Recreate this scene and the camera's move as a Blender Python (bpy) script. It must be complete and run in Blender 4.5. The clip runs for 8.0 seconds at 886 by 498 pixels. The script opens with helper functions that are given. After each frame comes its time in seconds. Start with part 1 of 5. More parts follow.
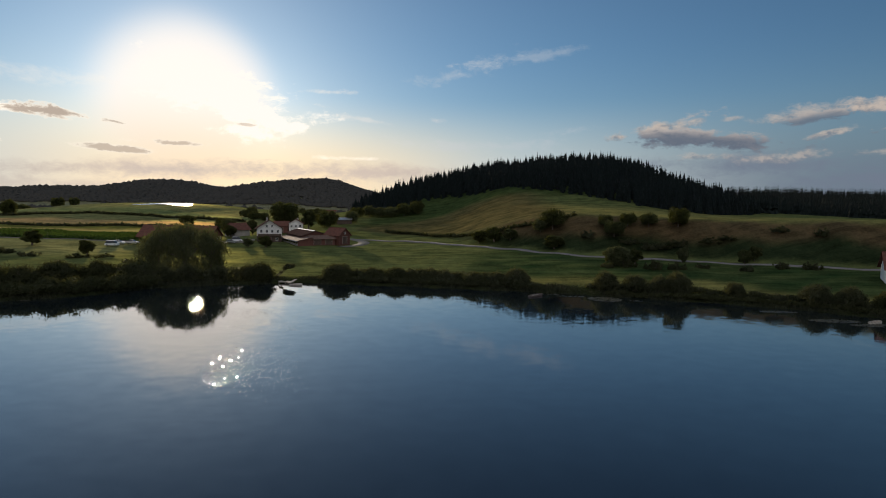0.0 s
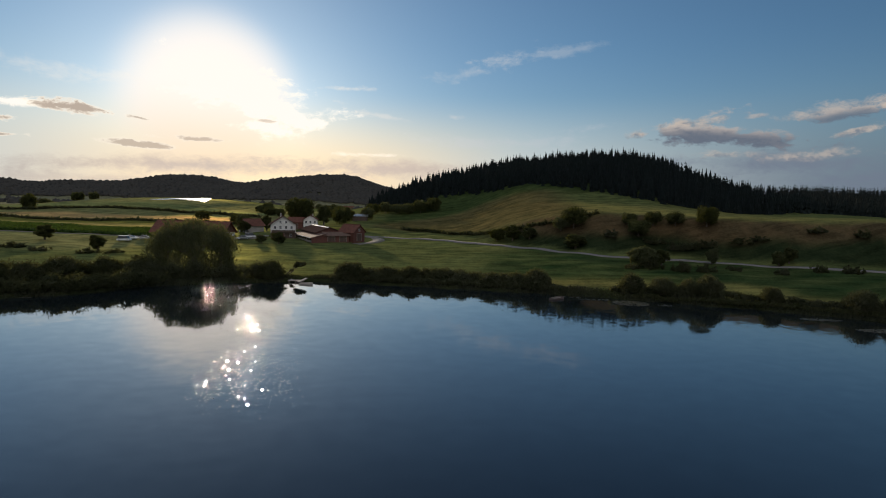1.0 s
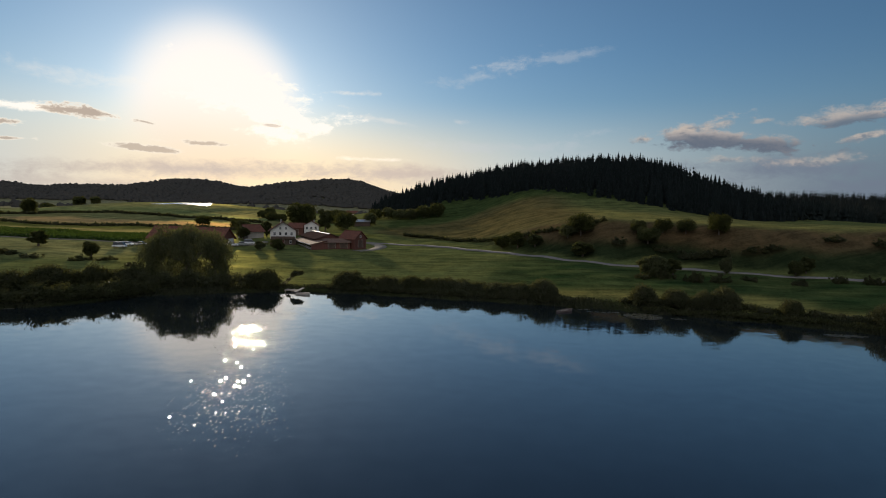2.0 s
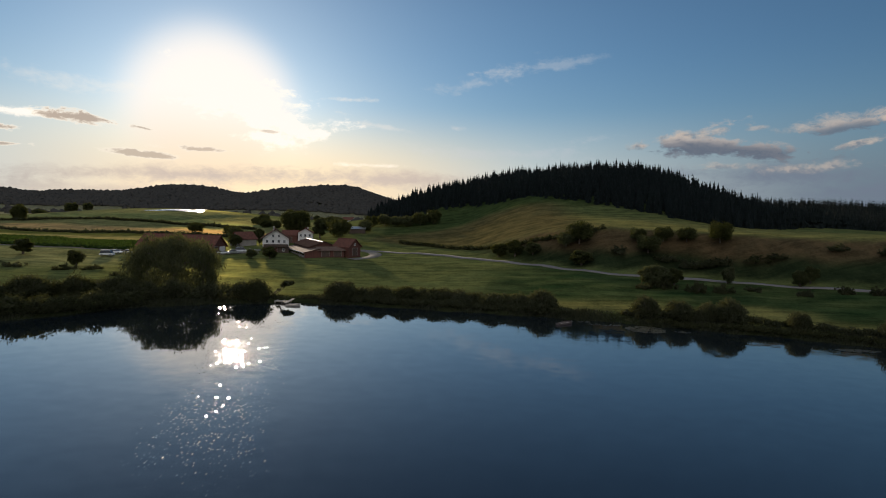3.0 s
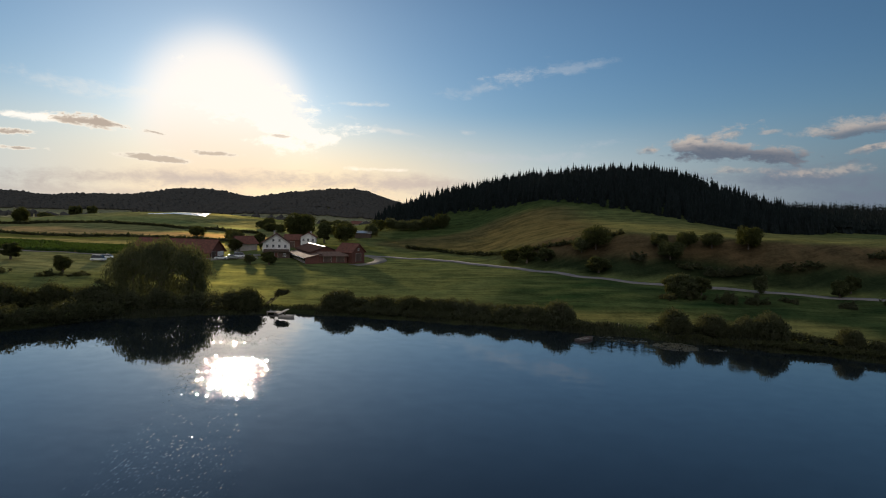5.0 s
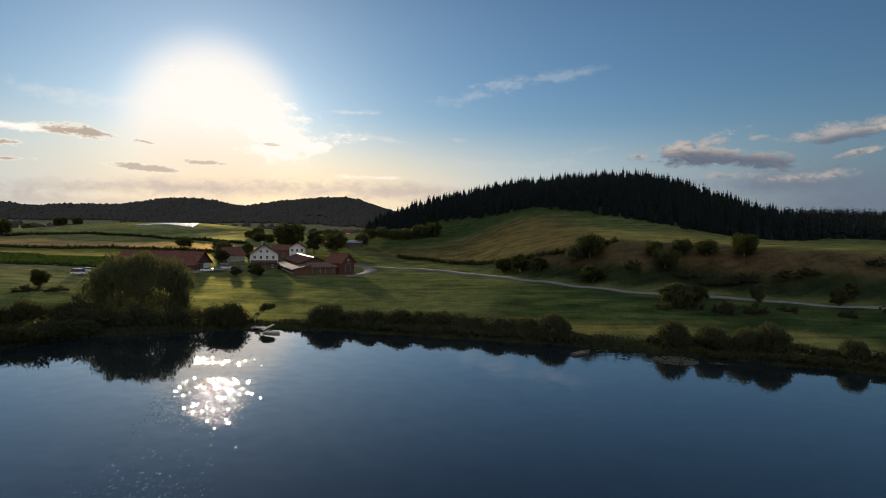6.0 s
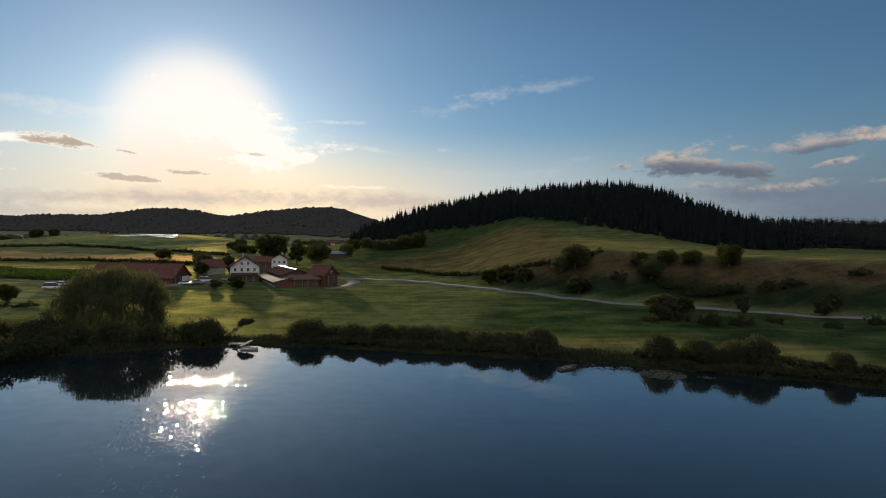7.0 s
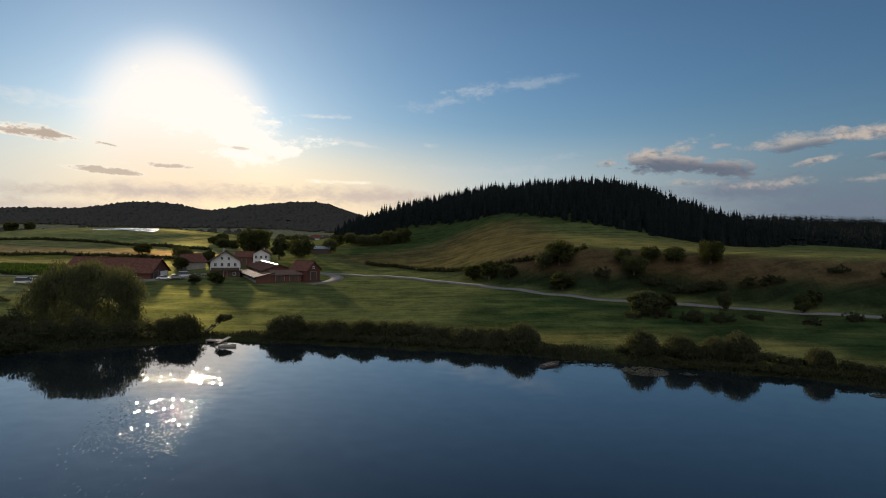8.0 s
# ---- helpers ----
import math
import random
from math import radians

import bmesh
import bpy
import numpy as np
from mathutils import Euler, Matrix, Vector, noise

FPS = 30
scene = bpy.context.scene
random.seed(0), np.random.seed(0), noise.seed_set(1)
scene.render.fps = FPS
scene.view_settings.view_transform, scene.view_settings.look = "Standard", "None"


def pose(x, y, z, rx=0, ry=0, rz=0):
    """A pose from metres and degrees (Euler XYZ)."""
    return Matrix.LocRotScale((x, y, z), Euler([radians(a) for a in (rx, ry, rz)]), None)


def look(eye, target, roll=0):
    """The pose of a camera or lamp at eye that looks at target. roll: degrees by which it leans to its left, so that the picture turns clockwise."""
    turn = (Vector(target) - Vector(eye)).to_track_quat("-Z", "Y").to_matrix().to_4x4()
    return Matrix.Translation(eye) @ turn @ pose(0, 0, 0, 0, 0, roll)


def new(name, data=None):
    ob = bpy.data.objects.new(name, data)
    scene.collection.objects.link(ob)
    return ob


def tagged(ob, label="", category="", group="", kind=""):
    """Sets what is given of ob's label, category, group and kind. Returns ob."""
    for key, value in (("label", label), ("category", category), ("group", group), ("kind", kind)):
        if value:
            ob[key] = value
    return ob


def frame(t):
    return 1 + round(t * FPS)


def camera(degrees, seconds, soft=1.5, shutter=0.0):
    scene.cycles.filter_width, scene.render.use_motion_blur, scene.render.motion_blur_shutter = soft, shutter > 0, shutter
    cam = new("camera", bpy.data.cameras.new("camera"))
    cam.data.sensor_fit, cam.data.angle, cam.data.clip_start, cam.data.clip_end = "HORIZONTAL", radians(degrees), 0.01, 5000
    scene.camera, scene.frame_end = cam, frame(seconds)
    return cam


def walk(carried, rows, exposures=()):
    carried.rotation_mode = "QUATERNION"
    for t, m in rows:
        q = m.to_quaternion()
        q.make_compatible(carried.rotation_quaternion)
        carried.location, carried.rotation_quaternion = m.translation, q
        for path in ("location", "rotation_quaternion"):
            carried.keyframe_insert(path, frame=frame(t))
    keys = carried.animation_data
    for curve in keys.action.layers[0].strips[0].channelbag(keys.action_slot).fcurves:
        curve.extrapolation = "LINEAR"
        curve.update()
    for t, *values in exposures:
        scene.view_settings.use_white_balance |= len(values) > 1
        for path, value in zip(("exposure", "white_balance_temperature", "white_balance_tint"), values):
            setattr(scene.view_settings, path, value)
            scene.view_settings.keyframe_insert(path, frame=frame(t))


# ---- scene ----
cam = camera(79.2, 8.0, soft=1.0)
PATH = [
    (0, (1.794, -3.32, 20.501), (1.76, -1.327, 20.345), 1.1),
    (0.5, (1.883, -0.327, 20.426), (1.822, 1.664, 20.249), 1.3),
    (1, (1.89, 2.874, 20.518), (1.792, 4.865, 20.349), 1.5),
    (1.5, (1.971, 5.806, 20.799), (1.853, 7.796, 20.636), 1.6),
    (3, (2.13, 12.445, 21.71), (2.026, 14.438, 21.58), 1.7),
    (3.5, (2.268, 14.638, 21.728), (2.157, 16.631, 21.601), 1.8),
    (4, (2.233, 17.568, 21.548), (2.106, 19.559, 21.413), 1.8),
    (4.5, (2.1, 20.394, 21.473), (1.956, 22.385, 21.346), 1.9),
    (6, (2.154, 26.464, 22.278), (2.042, 28.458, 22.19), 1.3),
    (6.5, (2.292, 27.688, 22.58), (2.202, 29.685, 22.513), 1.2),
    (7, (2.537, 28.734, 22.79), (2.476, 30.733, 22.739), 1.1),
    (7.5, (2.736, 29.38, 22.918), (2.706, 31.379, 22.865), 1.2),
    (8, (3.107, 30.015, 22.749), (3.1, 32.013, 22.683), 1.4),
]
walk(cam, [(t, look(eye, target, roll)) for t, eye, target, roll in PATH])

# ---- light: a low evening sun behind the scene, clear sky with some cloud ----
SUN = Vector((-0.4300, 0.8890, 0.1564)).normalized()
GLOW = Vector((-0.4373, 0.8847, 0.1616)).normalized()
sun = new("sun", bpy.data.lights.new("sun", "SUN"))
sun.data.energy, sun.data.angle, sun.data.color = 3.6, radians(2.4), (1.0, 0.83, 0.64)
sun.matrix_world = look(SUN * 400, (0, 0, 0))
scene.view_settings.exposure = 0.08


class Graph:
    """Short names for building a node tree."""

    def __init__(self, tree):
        self.tree = tree
        tree.nodes.clear()

    def add(self, kind):
        return self.tree.nodes.new(kind)

    def feed(self, socket, value):
        if isinstance(value, bpy.types.NodeSocket):
            self.tree.links.new(value, socket)
        elif value is not None:
            socket.default_value = value

    def calc(self, op, *values, clamp=False):
        n = self.add("ShaderNodeMath")
        n.operation, n.use_clamp = op, clamp
        for socket, v in zip(n.inputs, values):
            self.feed(socket, v)
        return n.outputs[0]

    def vec(self, op, *values):
        n = self.add("ShaderNodeVectorMath")
        n.operation = op
        for socket, v in zip(n.inputs, values):
            self.feed(socket, v)
        return n.outputs["Value" if op in ("DOT_PRODUCT", "LENGTH") else "Vector"]

    def mix(self, factor, a, b, blend="MIX"):
        n = self.add("ShaderNodeMix")
        n.data_type, n.blend_type = "RGBA", blend
        for key, v in ((0, factor), (6, a), (7, b)):
            if isinstance(v, tuple) and len(v) == 3:
                v = (*v, 1)
            self.feed(n.inputs[key], v)
        return n.outputs[2]

    def noise(self, vector, scale, detail=4.0, rough=0.55, distort=0.0):
        n = self.add("ShaderNodeTexNoise")
        for key, v in (("Vector", vector), ("Scale", scale), ("Detail", detail), ("Roughness", rough), ("Distortion", distort)):
            self.feed(n.inputs[key], v)
        return n.outputs["Fac"]

    def span(self, value, a, b, c=0.0, d=1.0, smooth=True):
        n = self.add("ShaderNodeMapRange")
        n.interpolation_type = "SMOOTHSTEP" if smooth else "LINEAR"
        for socket, v in zip(n.inputs, (value, a, b, c, d)):
            self.feed(socket, v)
        return n.outputs[0]

    def join(self, x, y, z):
        n = self.add("ShaderNodeCombineXYZ")
        for socket, v in zip(n.inputs, (x, y, z)):
            self.feed(socket, v)
        return n.outputs[0]


def make_sky():
    world = bpy.data.worlds.new("evening_sky")
    scene.world = world
    world.use_nodes = True
    g = Graph(world.node_tree)
    way = g.vec("NORMALIZE", g.add("ShaderNodeTexCoord").outputs["Generated"])
    sep = g.add("ShaderNodeSeparateXYZ")
    g.feed(sep.inputs[0], way)
    x, y, z = sep.outputs
    sky = g.add("ShaderNodeTexSky")
    sky.sky_type, sky.sun_disc, sky.sun_elevation, sky.sun_rotation = "NISHITA", False, math.asin(SUN.z), math.atan2(SUN.x, SUN.y)
    sky.altitude, sky.air_density, sky.dust_density, sky.ozone_density = 450, 1.0, 0.3, 2.6
    base = g.vec("SCALE", sky.outputs[0])
    base.node.inputs["Scale"].default_value = SKY_GAIN
    az = g.calc("MULTIPLY", g.calc("ARCTAN2", x, y), 57.296)
    el = g.calc("MULTIPLY", g.calc("ARCSINE", z), 57.296)
    off = g.calc("MULTIPLY", g.calc("ARCCOSINE", g.vec("DOT_PRODUCT", way, tuple(GLOW))), 57.296)
    near = g.calc("EXPONENT", g.calc("MULTIPLY", g.calc("POWER", g.calc("DIVIDE", off, 21.0), 2.0), -1.0))
    base = g.vec("MULTIPLY", base, g.mix(g.span(el, 3.0, 17.0), (1.0, 1.0, 1.0), (0.79, 0.97, 1.07)))
    base = g.vec("MULTIPLY", base, g.mix(g.span(el, 19.0, 33.0), (1.0, 1.0, 1.0), (0.66, 0.70, 0.76)))
    # thin bright air round the sun
    core = g.calc("EXPONENT", g.calc("MULTIPLY", g.calc("POWER", g.calc("DIVIDE", off, 7.5), 6.0), -1.0))
    halo = g.calc("EXPONENT", g.calc("MULTIPLY", g.calc("DIVIDE", off, 7.0), -1.0))
    glow = g.vec("MULTIPLY", g.join(halo, halo, halo), (0.26, 0.23, 0.23))
    wide_glow = g.calc("EXPONENT", g.calc("MULTIPLY", g.calc("DIVIDE", off, 19.0), -1.0))
    glow = g.vec("ADD", glow, g.vec("MULTIPLY", g.join(wide_glow, wide_glow, wide_glow), (0.115, 0.14, 0.155)))
    light = g.mix(core, g.vec("ADD", base, glow), (1.0, 0.93, 0.86))
    # a thin veil over the upper sky
    light = g.mix(g.span(el, 38.0, 66.0, 0.0, 0.8), light, (0.34, 0.43, 0.56))
    # the eastern half, pale and evenly lit by the low sun
    light = g.mix(g.span(y, 0.15, -0.75, 0.0, 0.8), light, (0.66, 0.65, 0.68))
    # haze low over the land, creamy towards the sun and blue-grey away from it
    side = g.calc("ABSOLUTE", g.calc("ADD", az, 20.0))
    air = g.mix(g.span(side, 4.0, 30.0), (0.96, 0.74, 0.49), (0.52, 0.56, 0.58))
    air = g.mix(g.span(side, 22.0, 58.0), air, (0.125, 0.170, 0.235))
    light = g.mix(g.calc("MULTIPLY", g.span(el, 11.5, 2.5), 0.88), light, air)
    # clouds: soft banks, torn by noise that is drawn out sideways
    flat = g.vec("MULTIPLY", way, (1.0, 1.0, 3.0))
    coarse = g.noise(flat, 9.0, 6.0, 0.6, 0.25)
    fine = g.noise(g.vec("MULTIPLY", way, (1.0, 1.0, 1.8)), 34.0, 6.0, 0.68, 0.4)
    torn = g.calc("ADD", g.calc("MULTIPLY", coarse, 0.58), g.calc("MULTIPLY", fine, 0.42))
    billow = g.noise(g.vec("MULTIPLY", way, (1.0, 1.0, 1.5)), 62.0, 5.0, 0.62, 0.3)
    for a0, e0, wide, high, tilt, dense, sort in CLOUDS:
        da = g.calc("SUBTRACT", az, a0)
        de = g.calc("SUBTRACT", g.calc("SUBTRACT", el, e0), g.calc("MULTIPLY", da, tilt))
        r = g.calc("SQRT", g.calc("ADD", g.calc("POWER", g.calc("DIVIDE", da, wide), 2.0), g.calc("POWER", g.calc("DIVIDE", de, high), 2.0)))
        body = g.calc("SUBTRACT", g.calc("ADD", g.calc("MULTIPLY", g.calc("SUBTRACT", torn, 0.5), 4.6 if sort in (1, 5) else 3.2 if sort == 2 else 6.0), 1.0), r)
        cover = g.calc("MULTIPLY", g.span(body, 0.0, 0.5 if sort in (1, 3) else 0.8 if sort == 5 else 1.2), dense)
        if sort == 1:  # a heap, grey below with lit tops
            top = g.calc("ADD", g.span(de, -0.35 * high, 0.8 * high), g.calc("MULTIPLY", g.calc("SUBTRACT", fine, 0.5), 1.5), clamp=True)
            top = g.calc("MULTIPLY", top, g.span(body, 1.2, 0.25))
            tone = g.mix(top, (0.125, 0.150, 0.195), (0.42, 0.38, 0.36))
        elif sort == 5:  # heads in the sun, peach with grey folds
            tone = g.mix(g.span(g.calc("ADD", billow, g.calc("MULTIPLY", g.span(de, -high, high), 0.25)), 0.42, 0.74), (0.20, 0.22, 0.255), (0.52, 0.44, 0.38))
        elif sort == 3:  # a dark streak before the sun, with burning edges
            tone = g.mix(g.span(body, 0.15, 0.75), (1.0, 0.90, 0.76), (0.47, 0.38, 0.31))
        elif sort == 2:  # a low veil
            tone = g.mix(g.span(side, 8.0, 42.0), (0.64, 0.53, 0.45), (0.155, 0.185, 0.245))
        elif sort == 4:  # bright cloud round the sun
            tone = (1.3, 1.15, 0.98)
        else:  # wisps of ice
            tone = g.mix(near, (0.46, 0.50, 0.55), (1.0, 0.93, 0.82))
        light = g.mix(cover, light, tone)
    light = g.vec("MINIMUM", light, (1.0, 0.93, 0.86))
    back = g.add("ShaderNodeBackground")
    g.feed(back.inputs[0], light)
    back.inputs[1].default_value = 1.0
    g.feed(g.add("ShaderNodeOutputWorld").inputs[0], back.outputs[0])


SKY_GAIN = 0.08
# bearing and height in degrees, half-width, half-height, tilt, density, sort
CLOUDS = [
    (-21.5, 9.2, 7.0, 3.0, -0.2, 1.0, 4),
    (-17.3, 7.7, 3.4, 0.8, -0.23, 0.9, 4),
    (-41.5, 7.45, 4.2, 0.40, 0.03, 0.8, 4),
    (-27, 3.1, 22, 1.2, 0.02, 1.0, 2),
    (-34, 1.4, 22, 0.9, 0.0, 0.6, 2),
    (-9, 3.5, 13, 1.5, 0.0, 1.0, 2),
    (-11.0, 4.9, 5.0, 0.30, 0.02, 0.5, 4),
    (30, 4.4, 17, 1.5, 0.0, 0.8, 2),
    (42, 3.0, 22, 1.6, 0.0, 0.8, 2),
    (20.8, 8.2, 4.8, 1.15, 0.16, 0.9, 5),
    (16.6, 7.3, 1.7, 0.55, 0.10, 0.9, 5),
    (23.6, 7.0, 8.0, 1.15, -0.06, 1.0, 1),
    (26.6, 8.6, 1.3, 0.30, 0.1, 0.5, 5),
    (31.4, 8.6, 4.6, 0.85, 0.16, 0.7, 5),
    (32.6, 8.2, 4.2, 0.7, 0.12, 0.8, 1),
    (39.5, 9.2, 4.6, 1.0, 0.12, 0.9, 5),
    (34.6, 7.0, 2.8, 0.45, 0.14, 0.85, 5),
    (40.6, 7.2, 4.6, 0.6, 0.10, 0.8, 1),
    (23.9, 5.25, 3.4, 0.55, 0.0, 0.6, 5),
    (32.0, 5.0, 4.4, 0.55, 0.05, 0.6, 5),
    (38.6, 5.3, 4.0, 0.5, 0.05, 0.6, 5),
    (-36.6, 7.5, 3.6, 0.50, -0.02, 0.95, 3),
    (-32.4, 7.1, 2.0, 0.26, -0.15, 0.8, 3),
    (-43.4, 5.9, 1.9, 0.36, 0.05, 0.9, 3),
    (-42.4, 4.75, 3.0, 0.26, 0.02, 0.85, 3),
    (-32.1, 4.7, 3.0, 0.34, 0.0, 0.75, 3),
    (-27.6, 5.5, 3.2, 0.30, 0.0, 0.7, 3),
    (-21.2, 7.75, 1.3, 0.2, 0.0, 0.6, 3),
    (-0.4, 13.4, 6.0, 0.75, 0.12, 0.30, 0),
    (3.4, 14.4, 3.4, 1.0, 0.2, 0.36, 0),
    (6.8, 15.1, 5.0, 0.6, 0.12, 0.32, 0),
    (-13.0, 11.4, 2.8, 0.28, 0.04, 0.55, 0),
    (-14.4, 10.1, 1.6, 0.26, -0.1, 0.4, 0),
    (-9.0, 8.8, 3.2, 0.30, -0.12, 0.5, 0),
    (-2.0, 9.0, 1.2, 0.4, -0.15, 0.65, 0),
    (-40.0, 10.6, 9.0, 1.0, -0.03, 0.35, 0),
    (2.0, 6.5, 13.0, 1.0, 0.0, 0.4, 0),
    (12.0, 8.0, 4.0, 0.5, 0.1, 0.3, 0),
]
make_sky()

# ---- materials ----
def surface(name, light, dark, size=1.0, rough=0.8, relief=0.3, depth=0.02, metal=0.0, vary=0.0, thin=0.0, world=False, stretch=(1, 1, 1), gloss=0.5):
    """A worn surface: two colours broken up at two scales. size: metres of the larger blotches. vary: difference from piece to piece. thin: light that comes through."""
    m = bpy.data.materials.new(name)
    m.use_nodes = True
    g = Graph(m.node_tree)
    at = g.add("ShaderNodeNewGeometry").outputs["Position"] if world else g.add("ShaderNodeTexCoord").outputs["Object"]
    at = g.vec("MULTIPLY", at, stretch)
    big, small = g.noise(at, 1.0 / size, 3.0), g.noise(at, 7.0 / size, 4.0, 0.65)
    blend = g.calc("ADD", g.calc("MULTIPLY", g.span(big, 0.3, 0.7), 0.6), g.calc("MULTIPLY", g.span(small, 0.3, 0.7), 0.4))
    colour = g.mix(blend, dark, light)
    if vary:
        pick = g.calc("ADD", 1.0 - vary, g.calc("MULTIPLY", g.add("ShaderNodeObjectInfo").outputs["Random"], 2 * vary))
        own = g.calc("ADD", 1.0 - vary, g.calc("MULTIPLY", g.add("ShaderNodeNewGeometry").outputs["Random Per Island"], 2 * vary))
        both = g.calc("MULTIPLY", pick, own)
        colour = g.vec("MULTIPLY", colour, g.join(both, both, g.calc("MULTIPLY", both, pick)))
    p = g.add("ShaderNodeBsdfPrincipled")
    g.feed(p.inputs["Base Color"], colour)
    g.feed(p.inputs["Roughness"], g.calc("ADD", rough - 0.08, g.calc("MULTIPLY", small, 0.16), clamp=True))
    p.inputs["Metallic"].default_value = metal
    p.inputs["Specular IOR Level"].default_value = gloss
    if relief:
        b = g.add("ShaderNodeBump")
        b.inputs["Strength"].default_value, b.inputs["Distance"].default_value = relief, depth
        g.feed(b.inputs["Height"], small)
        g.feed(p.inputs["Normal"], b.outputs[0])
    shader = p.outputs[0]
    if thin:
        t = g.add("ShaderNodeBsdfTranslucent")
        g.feed(t.inputs[0], g.vec("MULTIPLY", colour, (1.25, 1.2, 0.55)))
        s = g.add("ShaderNodeMixShader")
        s.inputs[0].default_value = thin
        g.feed(s.inputs[1], shader)
        g.feed(s.inputs[2], t.outputs[0])
        shader = s.outputs[0]
    g.feed(g.add("ShaderNodeOutputMaterial").inputs[0], shader)
    return m


def ground_material():
    """Grass, stubble and tracks: the crop's colour is laid out in plan on the mesh, blades and mowing lines are drawn here."""
    m = bpy.data.materials.new("grassland")
    m.use_nodes = True
    g = Graph(m.node_tree)
    at = g.add("ShaderNodeNewGeometry").outputs["Position"]
    tint = g.add("ShaderNodeAttribute")
    tint.attribute_name = "crop"
    crop = tint.outputs["Color"]
    wide, mid, fine = g.noise(at, 0.02, 4.0, 0.6), g.noise(at, 0.16, 4.0, 0.6), g.noise(at, 1.3, 5.0, 0.7)
    rows = g.noise(g.vec("MULTIPLY", at, (0.035, 0.34, 0.05)), 1.0, 3.0, 0.55, 0.4)
    dry = g.span(g.calc("ADD", g.calc("MULTIPLY", mid, 0.5), g.calc("MULTIPLY", wide, 0.5)), 0.4, 0.64)
    colour = g.mix(g.calc("MULTIPLY", dry, 0.5), crop, g.vec("MULTIPLY", crop, (1.35, 1.12, 1.0)))
    shade = g.calc("ADD", 0.42, g.calc("ADD", g.calc("MULTIPLY", g.span(fine, 0.25, 0.75), 0.5), g.calc("ADD", g.calc("MULTIPLY", g.span(rows, 0.35, 0.65), 0.4), g.calc("MULTIPLY", g.span(mid, 0.35, 0.65), 0.35))))
    colour = g.vec("MULTIPLY", colour, g.join(shade, shade, shade))
    p = g.add("ShaderNodeBsdfPrincipled")
    g.feed(p.inputs["Base Color"], colour)
    p.inputs["Roughness"].default_value = 0.9
    p.inputs["Specular IOR Level"].default_value = 0.0
    b = g.add("ShaderNodeBump")
    b.inputs["Strength"].default_value, b.inputs["Distance"].default_value = 1.0, 0.5
    g.feed(b.inputs["Height"], g.calc("ADD", g.calc("MULTIPLY", rows, 0.9), g.calc("MULTIPLY", fine, 0.6)))
    g.feed(p.inputs["Normal"], b.outputs[0])
    # upright blades, which the low sun shines through
    scatter = g.add("ShaderNodeTexNoise")
    g.feed(scatter.inputs["Vector"], at)
    scatter.inputs["Scale"].default_value, scatter.inputs["Detail"].default_value = 2.6, 3.0
    blades = g.vec("NORMALIZE", g.vec("ADD", g.vec("MULTIPLY", g.vec("SUBTRACT", scatter.outputs["Color"], (0.5, 0.5, 0.5)), (5.0, 5.0, 1.0)), (0, 0, 0.45)))
    both = g.add("ShaderNodeAddShader")
    for k, side in enumerate((1.0, -1.0)):
        t = g.add("ShaderNodeBsdfDiffuse")
        g.feed(t.inputs["Color"], g.vec("MULTIPLY", colour, (1.05, 1.0, 0.75)))
        g.feed(t.inputs["Normal"], g.vec("MULTIPLY", blades, (side, side, 1.0)))
        g.feed(both.inputs[k], t.outputs[0])
    s = g.add("ShaderNodeMixShader")
    s.inputs[0].default_value = 0.14
    g.feed(s.inputs[1], p.outputs[0])
    g.feed(s.inputs[2], both.outputs[0])
    # light scattered on through the sward, strongest towards the sun
    glow = g.add("ShaderNodeBsdfAnisotropic")
    g.feed(glow.inputs["Color"], g.vec("MULTIPLY", colour, (2.6, 2.2, 1.45)))
    glow.inputs["Roughness"].default_value = 0.62
    f = g.add("ShaderNodeMixShader")
    f.inputs[0].default_value = 0.15
    g.feed(f.inputs[1], s.outputs[0])
    g.feed(f.inputs[2], glow.outputs[0])
    s = f
    g.feed(g.add("ShaderNodeOutputMaterial").inputs[0], s.outputs[0])
    return m


